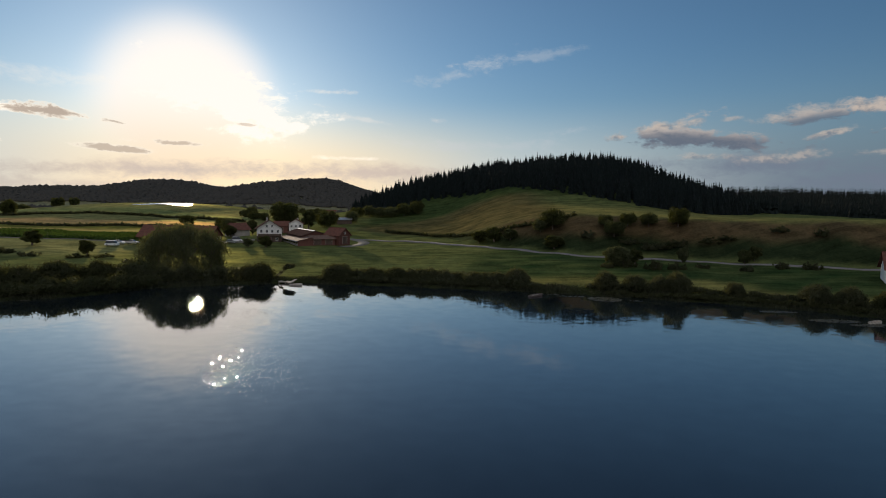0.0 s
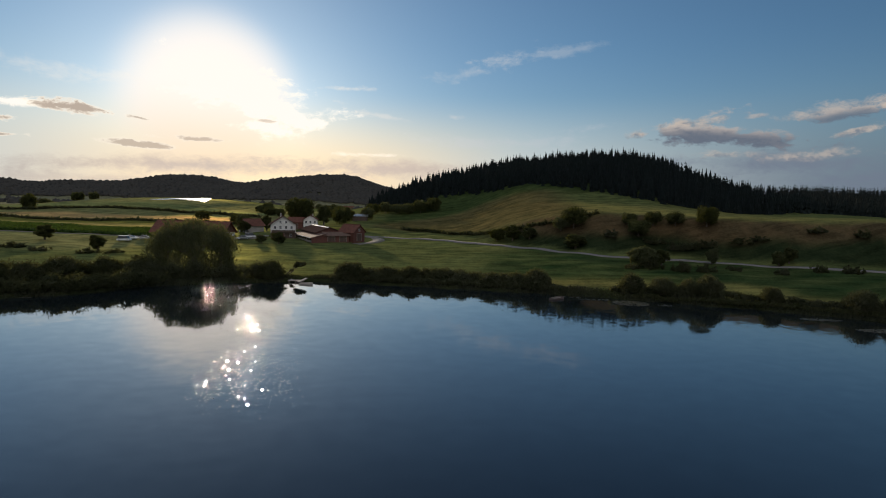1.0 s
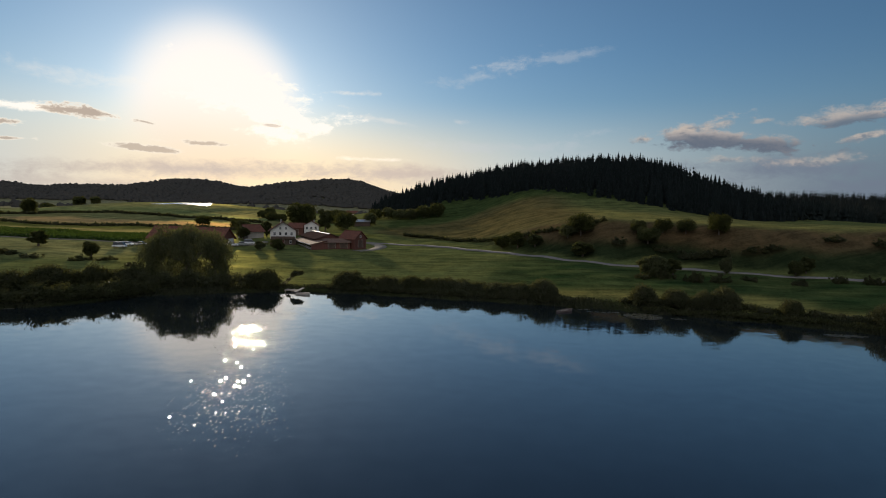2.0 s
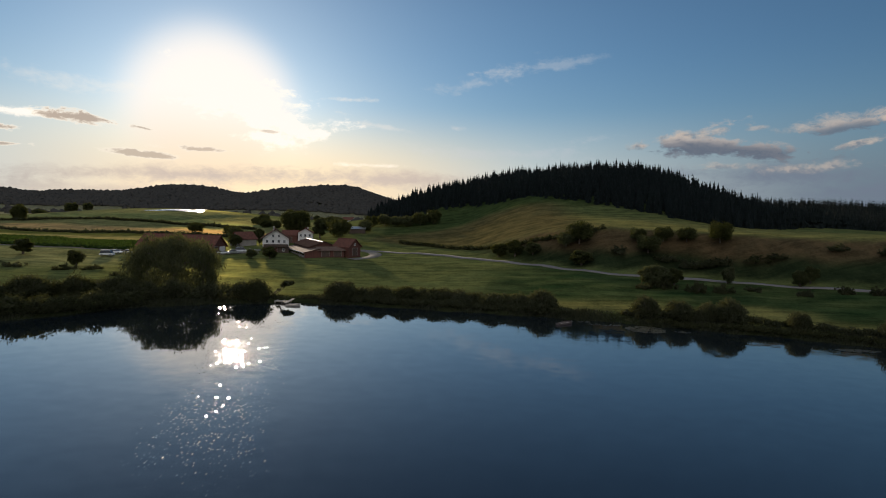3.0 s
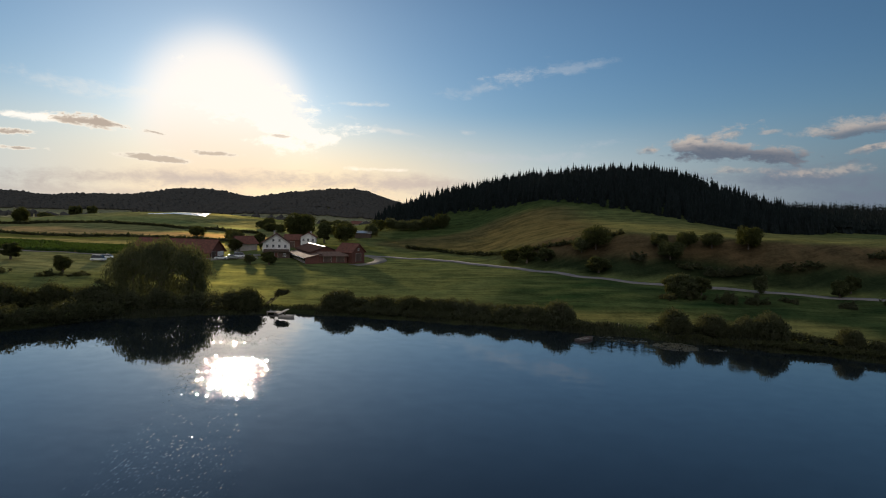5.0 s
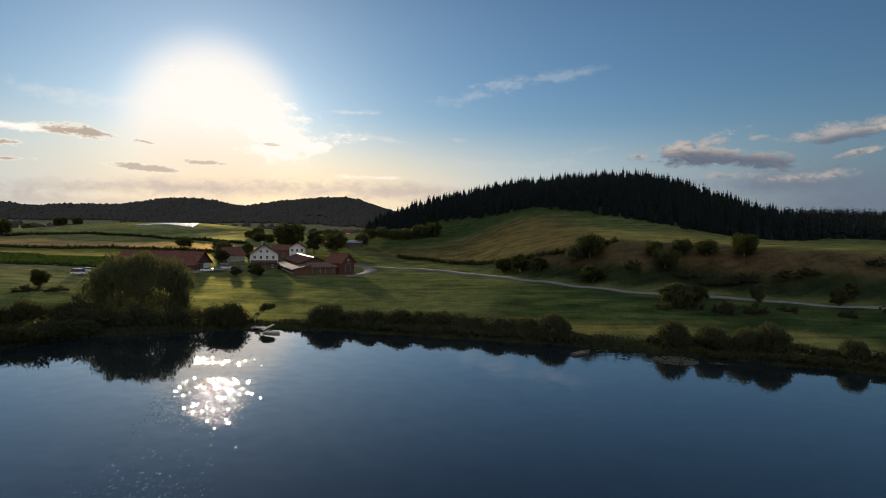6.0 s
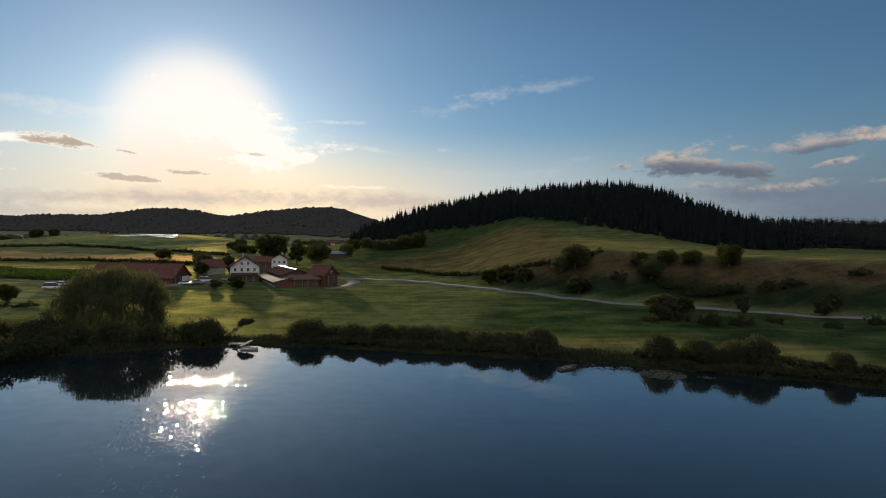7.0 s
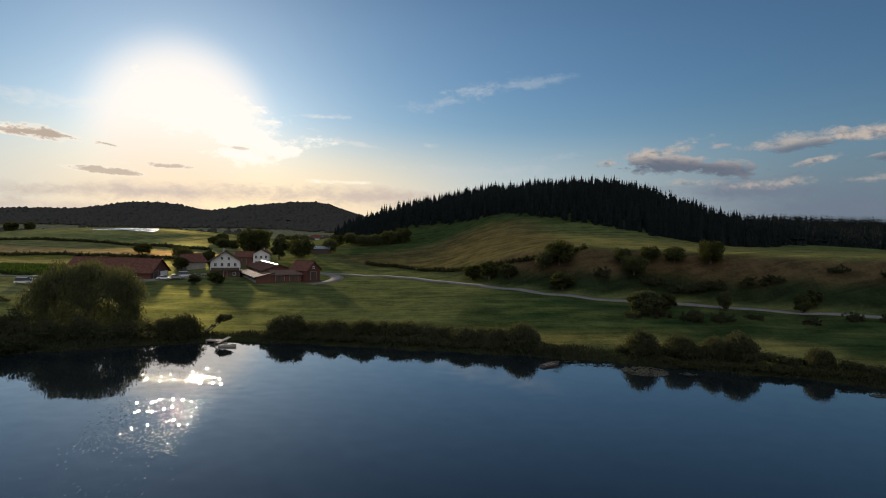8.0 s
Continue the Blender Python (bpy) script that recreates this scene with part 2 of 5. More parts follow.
def water_material():
    """Dark still water with faint ripples, rougher in the puffs of wind."""
    m = bpy.data.materials.new("lake_water")
    m.use_nodes = True
    g = Graph(m.node_tree)
    at = g.add("ShaderNodeNewGeometry").outputs["Position"]
    sep = g.add("ShaderNodeSeparateXYZ")
    g.feed(sep.inputs[0], at)
    drift = g.noise(g.vec("MULTIPLY", at, (0.02, 0.03, 1)), 1.0, 3.0, 0.5)
    along = g.calc("ADD", sep.outputs[1], g.calc("MULTIPLY", g.calc("SUBTRACT", drift, 0.5), 5.0))
    puffs = g.calc("MULTIPLY", g.span(along, 115.0, 110.5), g.span(along, 49.0, 58.0))
    puffs = g.calc("MULTIPLY", puffs, g.span(g.calc("ABSOLUTE", g.calc("SUBTRACT", along, 102.3)), 2.4, 4.2))
    puffs = g.calc("MULTIPLY", puffs, g.span(g.calc("ABSOLUTE", g.calc("SUBTRACT", along, 76.5)), 4.0, 7.5, 0.12, 1.0))
    gusts = g.noise(g.vec("MULTIPLY", at, (0.12, 0.3, 1)), 1.0, 3.0, 0.6)
    puffs = g.calc("MULTIPLY", puffs, g.span(gusts, 0.3, 0.6, 0.45, 1.0))
    middle = g.calc("ADD", g.calc("ADD", sep.outputs[0], 5.5), g.calc("MULTIPLY", sep.outputs[1], 0.28))
    puffs = g.calc("MULTIPLY", puffs, g.span(g.calc("ABSOLUTE", middle), 7.5, 3.5))
    puffs = g.calc("MULTIPLY", puffs, g.span(along, 66.0, 84.0, 0.6, 1.0))

    def slopes(stretch, detail):
        n = g.add("ShaderNodeTexNoise")
        g.feed(n.inputs["Vector"], g.vec("MULTIPLY", at, stretch))
        n.inputs["Scale"].default_value, n.inputs["Detail"].default_value = 1.0, detail
        return g.vec("SUBTRACT", n.outputs["Color"], (0.5, 0.5, 0.5))

    # small round wavelets, steep where a breath of wind ruffles the water
    cells = g.add("ShaderNodeTexVoronoi")
    cells.voronoi_dimensions = "2D"
    g.feed(cells.inputs["Vector"], g.vec("ADD", g.vec("MULTIPLY", at, (4.7, 1.8, 1)), g.vec("MULTIPLY", slopes((1.2, 0.7, 1), 1.0), (1.2, 1.2, 0))))
    cells.inputs["Scale"].default_value = 1.0
    pick = g.add("ShaderNodeSeparateXYZ")
    g.feed(pick.inputs[0], cells.outputs["Color"])
    lots = g.add("ShaderNodeTexWhiteNoise")
    lots.noise_dimensions = "3D"
    g.feed(lots.inputs["Vector"], cells.outputs["Color"])
    more = g.add("ShaderNodeSeparateXYZ")
    g.feed(more.inputs[0], lots.outputs["Color"])
    # only some wavelets break, their faces turned against the wind
    breaks = g.calc("MULTIPLY", g.calc("LESS_THAN", pick.outputs[2], g.calc("MULTIPLY", puffs, 0.68)), g.calc("LESS_THAN", cells.outputs["Distance"], 0.25))
    spread = (g.calc("SUBTRACT", g.calc("ADD", pick.outputs[k], more.outputs[k]), 1.0) for k in (0, 1))
    across, along_wind = (g.calc("MULTIPLY", v, w) for v, w in zip(spread, (0.19, 0.055)))
    face = g.join(g.calc("SUBTRACT", g.calc("MULTIPLY", across, 0.9), g.calc("MULTIPLY", g.calc("ADD", along_wind, 0.047), 0.435)),
                  g.calc("ADD", g.calc("MULTIPLY", across, 0.435), g.calc("MULTIPLY", g.calc("ADD", along_wind, 0.047), 0.9)), 0.0)
    tilt = g.vec("MULTIPLY", face, g.join(breaks, breaks, 0.0))
    fine = g.vec("MULTIPLY", slopes((5.0, 3.0, 1), 2.0), (0.014, 0.014, 0.0))
    tilt = g.vec("ADD", tilt, fine)
    heave = g.vec("MULTIPLY", slopes((0.45, 0.6, 1), 1.0), (0.020, 0.020, 0.0))
    normal = g.vec("NORMALIZE", g.vec("ADD", g.vec("ADD", tilt, heave), (0, 0, 1)))
    p = g.add("ShaderNodeBsdfPrincipled")
    g.feed(p.inputs["Base Color"], (0.008, 0.014, 0.020, 1))
    p.inputs["IOR"].default_value = 1.40
    gloss = g.calc("ADD", g.span(sep.outputs[0], -22.0, 6.0, 0.02, 0.055), g.calc("MULTIPLY", breaks, 0.028))
    g.feed(p.inputs["Roughness"], gloss)
    p.inputs["Coat Weight"].default_value = 0.9
    p.inputs["Coat IOR"].default_value = 1.33
    g.feed(p.inputs["Coat Roughness"], gloss)
    g.feed(p.inputs["Normal"], normal)
    g.feed(p.inputs["Coat Normal"], normal)
    g.feed(g.add("ShaderNodeOutputMaterial").inputs[0], p.outputs[0])
    return m


GRASS, WATER = ground_material(), water_material()
BARK = surface("bark", (0.16, 0.12, 0.085), (0.06, 0.045, 0.035), 0.4, 0.9, 0.8, 0.03, stretch=(1, 1, 0.25))
LEAF_OAK = surface("broad_leaves", (0.088, 0.094, 0.041), (0.056, 0.062, 0.027), 1.6, 0.65, 0, vary=0.22, thin=0.35, gloss=0.03)
LEAF_WILLOW = surface("willow_leaves", (0.108, 0.110, 0.056), (0.072, 0.078, 0.040), 2.0, 0.6, 0, vary=0.2, thin=0.45, gloss=0.03)
LEAF_BUSH = surface("bush_leaves", (0.084, 0.086, 0.048), (0.058, 0.062, 0.035), 1.2, 0.65, 0, vary=0.10, thin=0.42, gloss=0.03)
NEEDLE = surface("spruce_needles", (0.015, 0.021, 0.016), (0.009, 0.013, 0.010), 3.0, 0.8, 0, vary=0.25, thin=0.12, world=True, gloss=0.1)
# far ridges in paler grey-brown: the haze is put into their colour
WOODS_HAZED = surface("distant_woods", (0.074, 0.068, 0.058), (0.064, 0.060, 0.052), 60, 0.95, 0, vary=0.0, thin=0.0, world=True, gloss=0.0)
REED = surface("reed_blades", (0.050, 0.052, 0.024), (0.028, 0.032, 0.015), 1.5, 0.8, 0, vary=0.2, thin=0.2, world=True, gloss=0.1)
CORN = surface("maize_leaves", (0.06, 0.095, 0.02), (0.03, 0.055, 0.014), 1.5, 0.7, 0, vary=0.2, thin=0.3, world=True, gloss=0.1)
PAD = surface("floating_leaves", (0.085, 0.072, 0.032), (0.025, 0.028, 0.012), 0.8, 0.5, 0, vary=0.3, world=True)
ROAD = surface("worn_asphalt", (0.24, 0.215, 0.20), (0.16, 0.142, 0.132), 2.5, 0.8, 0.4, 0.01, world=True, gloss=0.2)
GRAVEL = surface("yard_gravel", (0.24, 0.215, 0.18), (0.14, 0.125, 0.10), 2.0, 0.9, 0.6, 0.02, world=True, gloss=0.05)
WALL_WHITE = surface("white_limewash", (0.80, 0.78, 0.74), (0.66, 0.63, 0.58), 2.5, 0.85, 0.2, 0.01)
PLASTER_GREY = surface("grey_plaster", (0.42, 0.39, 0.35), (0.28, 0.26, 0.23), 2.0, 0.85, 0.2, 0.01)
BOARDS_RED = surface("red_brown_boards", (0.17, 0.062, 0.040), (0.09, 0.034, 0.025), 1.2, 0.75, 0.4, 0.01, stretch=(3, 3, 0.3))
BOARDS_DARK = surface("dark_weathered_boards", (0.13, 0.085, 0.06), (0.06, 0.042, 0.032), 1.2, 0.8, 0.4, 0.01, stretch=(3, 3, 0.3))
TIMBER = surface("grey_timber", (0.42, 0.36, 0.29), (0.22, 0.185, 0.15), 0.6, 0.75, 0.4, 0.01, vary=0.12, stretch=(1, 6, 1))
TILES_RED = surface("old_red_roof_tiles", (0.20, 0.09, 0.065), (0.10, 0.05, 0.04), 0.9, 0.92, 0.6, 0.03, gloss=0.0)
TILES_BROWN = surface("brown_roof_tiles", (0.20, 0.125, 0.09), (0.11, 0.07, 0.052), 0.9, 0.85, 0.6, 0.03, gloss=0.15)
SHEET_METAL = surface("zinc_roof_sheet", (0.62, 0.60, 0.57), (0.45, 0.43, 0.41), 1.5, 0.3, 0.2, 0.01, metal=0.9)
FOIL = surface("white_crop_foil", (0.92, 0.90, 0.86), (0.80, 0.78, 0.74), 5.0, 0.22, 0.3, 0.03, metal=0.95, world=True, gloss=1.0)
GLASS_DARK = surface("window_glass", (0.03, 0.035, 0.04), (0.02, 0.023, 0.027), 1.0, 0.1, 0)
CAR_WHITE = surface("white_car_paint", (0.78, 0.78, 0.77), (0.7, 0.7, 0.69), 1.0, 0.18, 0)
CAR_SILVER = surface("silver_car_paint", (0.52, 0.53, 0.55), (0.45, 0.46, 0.47), 1.0, 0.2, 0, metal=0.6)
CAR_DARK = surface("dark_blue_car_paint", (0.03, 0.04, 0.07), (0.02, 0.028, 0.05), 1.0, 0.18, 0)
RUBBER = surface("tyre_rubber", (0.03, 0.03, 0.03), (0.018, 0.018, 0.018), 0.2, 0.85, 0.2, 0.005)
BOAT_PAINT = surface("pale_boat_paint", (0.55, 0.5, 0.42), (0.36, 0.32, 0.27), 0.6, 0.5, 0.2, 0.005)
BOAT_DARK = surface("dark_tarred_wood", (0.16, 0.12, 0.10), (0.08, 0.06, 0.05), 0.6, 0.7, 0.2, 0.005)
TILES_DARK = surface("dark_roof_tiles", (0.115, 0.070, 0.055), (0.060, 0.040, 0.034), 0.9, 0.92, 0.6, 0.03, gloss=0.0)

# ---- lie of the land ----
SHORE_X = [-900, -420, -220, -130, -100, -86, -80, -76, -71, -60, -48, -43, -36, -20, -8, 4, 16, 30, 45, 58, 67, 75, 90, 110, 160, 300, 900]
SHORE_Y = [-300, -70, 30, 84, 96, 102, 106, 112, 119.5, 126.5, 131.5, 133.5, 134.8, 134.2, 132.4, 131.0, 129.4, 126.4, 122.4, 118.6, 115.8, 112, 103, 91, 60, -60, -400]
ROAD_X = [-52, -46, -38, -28, -11, 4, 18, 30, 43, 54, 65, 83, 100, 130, 180, 300]
ROAD_Y = [247, 246, 243, 239.5, 230, 216, 201.5, 190, 181, 177.5, 174, 166, 158, 145, 126, 90]


def ease(a, b, v):
    s = np.clip((np.asarray(v, float) - a) / (b - a), 0, 1)
    return s * s * (3 - 2 * s)


def bump(x, y, cx, cy, left, right, front, back, top):
    sx, sy = np.where(x < cx, left, right), np.where(y < cy, front, back)
    return top * np.exp(-((x - cx) / sx) ** 2 / 2 - ((y - cy) / sy) ** 2 / 2)


def rough(x, y, size):
    """Gentle unevenness, from -1 to 1, of about that many metres."""
    u, v = x * 6.283 / size, y * 6.283 / size
    return (np.sin(u + 1.3 * np.sin(0.61 * v)) * np.sin(0.83 * v + 0.7 * np.sin(0.47 * u + 1)) + 0.5 * np.sin(1.9 * u - 1.1 * v)) / 1.5


def shore(x):
    return np.interp(x, SHORE_X, SHORE_Y) + 0.5 * np.sin(x / 2.3) + 0.35 * np.sin(x / 0.9 + 1)


def road_y(x):
    smooth = [np.interp(np.asarray(x, float) + o, ROAD_X, ROAD_Y) for o in (-6, -3, 0, 3, 6)]
    return sum(smooth) / 5


def inland(x, y):
    """Metres from the water's edge, less than nothing in the lake."""
    return np.maximum(y - shore(x), -260 + 8 * np.sin(x / 40) - y)


def land(x, y):
    """The height of the ground."""
    x, y = np.asarray(x, float), np.asarray(y, float)
    d = inland(x, y)
    right = ease(-30, 45, x)
    reach = 150 - 90 * right
    run = reach * (1 - np.exp(-np.maximum(d, 0) / reach * 1.25)) / 0.86
    meadow = 0.55 * (1 - np.exp(-np.maximum(d, 0) / 0.9)) + np.minimum(run, reach) * (0.038 + 0.047 * right)
    bed = -2.5 * ease(0, 12, -d) - 0.15 * ease(0, 0.5, -d)
    terrace = 12.6 * ease(-8, 46, x) * ease(1.5, 34, y - road_y(np.clip(x, -46, 290)) - 1.5 * rough(x, y, 30))
    hill = bump(x, y, 104, 385, 62, 41, 58, 220, 29.5) + bump(x, y, -16, 440, 40, 40, 36, 90, 20) + bump(x, y, 330, 560, 150, 300, 90, 200, 17)
    dome = bump(x, y, 0, 375, 60, 45, 60, 80, 6.5)
    knoll = bump(x, y, -222, 425, 95, 70, 62, 120, 13.5)
    far = ease(480, 1100, y) * -6
    ridge = 36 * ease(900, 1480, y) + bump(x, y, -1450, 1500, 160, 120, 190, 400, 22) + bump(x, y, -1088, 1500, 90, 70, 190, 400, 16)
    ridge = ridge + bump(x, y, -800, 1520, 110, 95, 200, 400, 40) + bump(x, y, -480, 1500, 100, 120, 190, 400, 38)
    ridge = ridge + bump(x, y, -330, 1500, 70, 75, 190, 400, 30) + bump(x, y, -1250, 2400, 400, 700, 300, 700, 38)
    back = 14 * ease(-300, -700, y)
    h = meadow + terrace + hill + dome + knoll + far + ridge + back + np.where(d > 6, 0.25 * rough(x, y, 34) + 0.9 * rough(x, y, 170) * ease(30, 120, d), 0)
    return np.where(d > 0, h, bed)

# ---- helpers for meshes ----
def mesh_of(name, verts, faces, material, smooth=False):
    me = bpy.data.meshes.new(name)
    me.from_pydata([tuple(map(float, v)) for v in verts], [], [tuple(map(int, f)) for f in faces])
    me.materials.append(material)
    if smooth:
        me.shade_smooth()
    return me


def part(name, me, parent, label="", m=None):
    """One mesh under a thing, or under a part of it."""
    ob = new(name, me)
    ob.parent = parent
    if m is not None:
        ob.matrix_basis = m
    return tagged(ob, label)


def thing(name, m, label, category, group="", kind=""):
    ob = new(name)
    ob.empty_display_size = 0.5
    ob.matrix_basis = m
    return tagged(ob, label, category, group, kind)


def box_mesh(name, sx, sy, sz, material, bevel=0.02, at=(0, 0, 0)):
    """A box with its base in the middle of its underside, edges eased."""
    bm = bmesh.new()
    bmesh.ops.create_cube(bm, size=1)
    bmesh.ops.scale(bm, vec=(sx, sy, sz), verts=bm.verts)
    bmesh.ops.translate(bm, vec=(at[0], at[1], at[2] + sz / 2), verts=bm.verts)
    if bevel:
        bmesh.ops.bevel(bm, geom=bm.edges[:], offset=min(bevel, 0.3 * min(sx, sy, sz)), segments=1, affect="EDGES")
    me = bpy.data.meshes.new(name)
    bm.to_mesh(me)
    bm.free()
    me.materials.append(material)
    return me


def tube(path, radii, sides=7):
    """Vertices and faces of a tapered tube along a path."""
    verts, faces = [], []
    path = [np.array(p, float) for p in path]
    for i, (p, r) in enumerate(zip(path, radii)):
        d = path[min(i + 1, len(path) - 1)] - path[max(i - 1, 0)]
        d /= np.linalg.norm(d) + 1e-9
        a = np.cross(d, (0.31, 0.95, 0.1))
        a /= np.linalg.norm(a) + 1e-9
        b = np.cross(d, a)
        for k in range(sides):
            w = 6.2832 * k / sides
            verts.append(p + r * (math.cos(w) * a + math.sin(w) * b))
    for i in range(len(path) - 1):
        for k in range(sides):
            j = (k + 1) % sides
            faces.append((i * sides + k, i * sides + j, (i + 1) * sides + j, (i + 1) * sides + k))
    faces.append(tuple(range(sides))[::-1])
    faces.append(tuple(range((len(path) - 1) * sides, len(path) * sides)))
    return verts, faces


def gather(pieces):
    verts, faces = [], []
    for v, f in pieces:
        n = len(verts)
        verts += list(v)
        faces += [tuple(i + n for i in face) for face in f]
    return verts, faces


def height(x, y):
    return float(land(x, y))


# ---- ground, lake and road ----
def steps(marks):
    """Grid lines: marks of (from, to, step), end to end."""
    out = []
    for a, b, s in marks:
        out += list(np.arange(a, b, s))
    return np.array(out + [marks[-1][1]])


def crops(x, y):
    """The colour of what grows, laid out in plan, with some light and shade put in."""
    d, e = inland(x, y), y - road_y(np.clip(x, -46, 290))
    c = np.zeros((*x.shape, 4)) + (0.078, 0.094, 0.037, 1)

    def lay(mask, colour):
        c[..., :3] += mask[..., None] * (np.array(colour) - c[..., :3])

    wob = 3 * rough(x, y, 60)
    lay(ease(8, 0, d), (0.075, 0.095, 0.025))
    lay(0.85 * ease(5, 9, d) * ease(24, 15, d + 1.6 * wob) * ease(0, 22, x), (0.150, 0.142, 0.050))
    # shade at the foot of the bank, put into the ground colour
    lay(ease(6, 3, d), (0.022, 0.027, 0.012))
    slope = ease(-2, 30, x) * ease(4, 9, e)
    # darker green below the lane on the right
    lower_meadow = ease(-4, 26, x + 5 * wob) * ease(1, -3, e) * ease(10, 20, d + 2 * wob)
    lay(lower_meadow * (0.72 + 0.28 * rough(x, 3 * y, 40)), (0.019, 0.039, 0.015))
    lay(slope * ease(24, 17, e + wob), (0.017, 0.025, 0.012))
    lay(slope * ease(15, 20, e + wob) * ease(34, 28, e), (0.066, 0.050, 0.028))
    # yellow grass on the crest, low sunlight put into its colour
    lay(ease(30, 50, x) * ease(27, 32, e + wob) * ease(120, 80, e), (0.128, 0.128, 0.048))
    tan = ease(-60, -48, x - 0.05 * (y - 260)) * ease(240, 250, y + 0.85 * x) * ease(62, 40, x) * ease(345, 325, y + 0.5 * np.abs(x - 10) + wob)
    lay(tan * (1 - ease(4, 9, e) * ease(33, 28, e) * ease(0, 20, x)), (0.078, 0.071, 0.032))
    lay(ease(325, 345, y + 0.5 * np.abs(x - 10) + wob) * ease(520, 480, y) * ease(-60, -40, x) * ease(140, 120, x), (0.036, 0.054, 0.020))
    # fields beyond the farm, their colours raised in place of haze
    west = ease(-95, -120, x)
    lay(west * ease(150, 175, y) * ease(430, 400, y), (0.125, 0.135, 0.062))
    lay(west * ease(198, 202, y + 0.1 * x + 12) * ease(262, 258, y + 0.06 * x + 10), (0.185, 0.172, 0.068))
    lay(west * ease(280, 286, y) * ease(318, 312, y), (0.21, 0.165, 0.085))
    lay(west * ease(345, 350, y) * ease(372, 366, y + 0.1 * (x + 200)), (0.105, 0.130, 0.058))
    lay(ease(-40, -60, x) * ease(262, 268, y + wob) * ease(284, 278, y), (0.10, 0.105, 0.028))
    lay(ease(640, 720, y + 8 * wob), (0.15, 0.150, 0.095))
    lay(ease(1150, 1260, y + 8 * wob), (0.045, 0.045, 0.034))
    return c


def make_ground():
    xs = steps([(-4600, -1800, 280), (-1800, -420, 30), (-420, -200, 7), (-200, 140, 2), (140, 320, 6), (320, 800, 30), (800, 4600, 260)])
    ys = steps([(-4600, -600, 400), (-600, -180, 30), (-180, 60, 12), (60, 100, 4), (100, 260, 2), (260, 480, 5), (480, 1800, 30), (1800, 4800, 250)])
    x, y = np.meshgrid(xs, ys)
    z = land(x, y)
    w, n = len(xs), len(ys)
    verts = np.stack([x, y, z], -1).reshape(-1, 3)
    i = (np.arange(n - 1)[:, None] * w + np.arange(w - 1)).ravel()
    me = bpy.data.meshes.new("ground")
    me.from_pydata(verts.tolist(), [], np.stack([i, i + 1, i + 1 + w, i + w], -1).tolist())
    me.shade_smooth()
    me.materials.append(GRASS)
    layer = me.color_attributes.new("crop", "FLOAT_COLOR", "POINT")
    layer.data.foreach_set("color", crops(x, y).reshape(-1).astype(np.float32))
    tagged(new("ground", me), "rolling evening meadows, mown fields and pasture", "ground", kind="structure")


def make_water():
    me = mesh_of("water", [(-700, -330, 0), (700, -330, 0), (700, 150, 0), (-700, 150, 0)], [(0, 1, 2, 3)], WATER)
    tagged(new("water", me), "calm dark blue lake with glittering ripples", "lake", kind="structure")


def ribbon(name, xs, ys, wide, material, lift, crown=0.04):
    """A road: five strips across, laid on the ground, with a slight crown and sides that go down into it."""
    verts, faces = [], []
    for i, (x, y) in enumerate(zip(xs, ys)):
        a, b = max(i - 1, 0), min(i + 1, len(xs) - 1)
        d = np.array([xs[b] - xs[a], ys[b] - ys[a]])
        n = np.array([-d[1], d[0]]) / np.linalg.norm(d)
        z = max(height(x + o * n[0], y + o * n[1]) for o in (-wide / 2, 0, wide / 2))
        for o, up in ((-0.5, -0.6), (-0.48, 0), (0, crown), (0.48, 0), (0.5, -0.6)):
            verts.append((x + o * wide * n[0], y + o * wide * n[1], z + lift + up))
    for i in range(len(xs) - 1):
        for k in range(4):
            faces.append((i * 5 + k, i * 5 + k + 1, i * 5 + k + 6, i * 5 + k + 5))
    return mesh_of(name, verts, faces, material, True)


make_ground()
make_water()
rx = np.arange(-46, 250, 2.0)
tagged(new("road", ribbon("road", rx, road_y(rx), 3.6, ROAD, 0.12)), "narrow pale asphalt lane along the foot of the slope", "road", kind="structure")
yard = np.linspace(0, 1, 30)
tagged(new("yard_track", ribbon("yard_track", -47 + 12 * np.sin(yard * 2.6) - 2 * yard, 247 - 38 * yard, 5.0, GRAVEL, 0.10)), "pale gravel track into the farmyard", "track", kind="structure")
tagged(new("field_track", ribbon("field_track", np.linspace(-98, -260, 60), 200 + 4 * np.sin(np.linspace(0, 4, 60)), 2.6, GRAVEL, 0.10)), "pale gravel track between fields", "track", kind="structure")

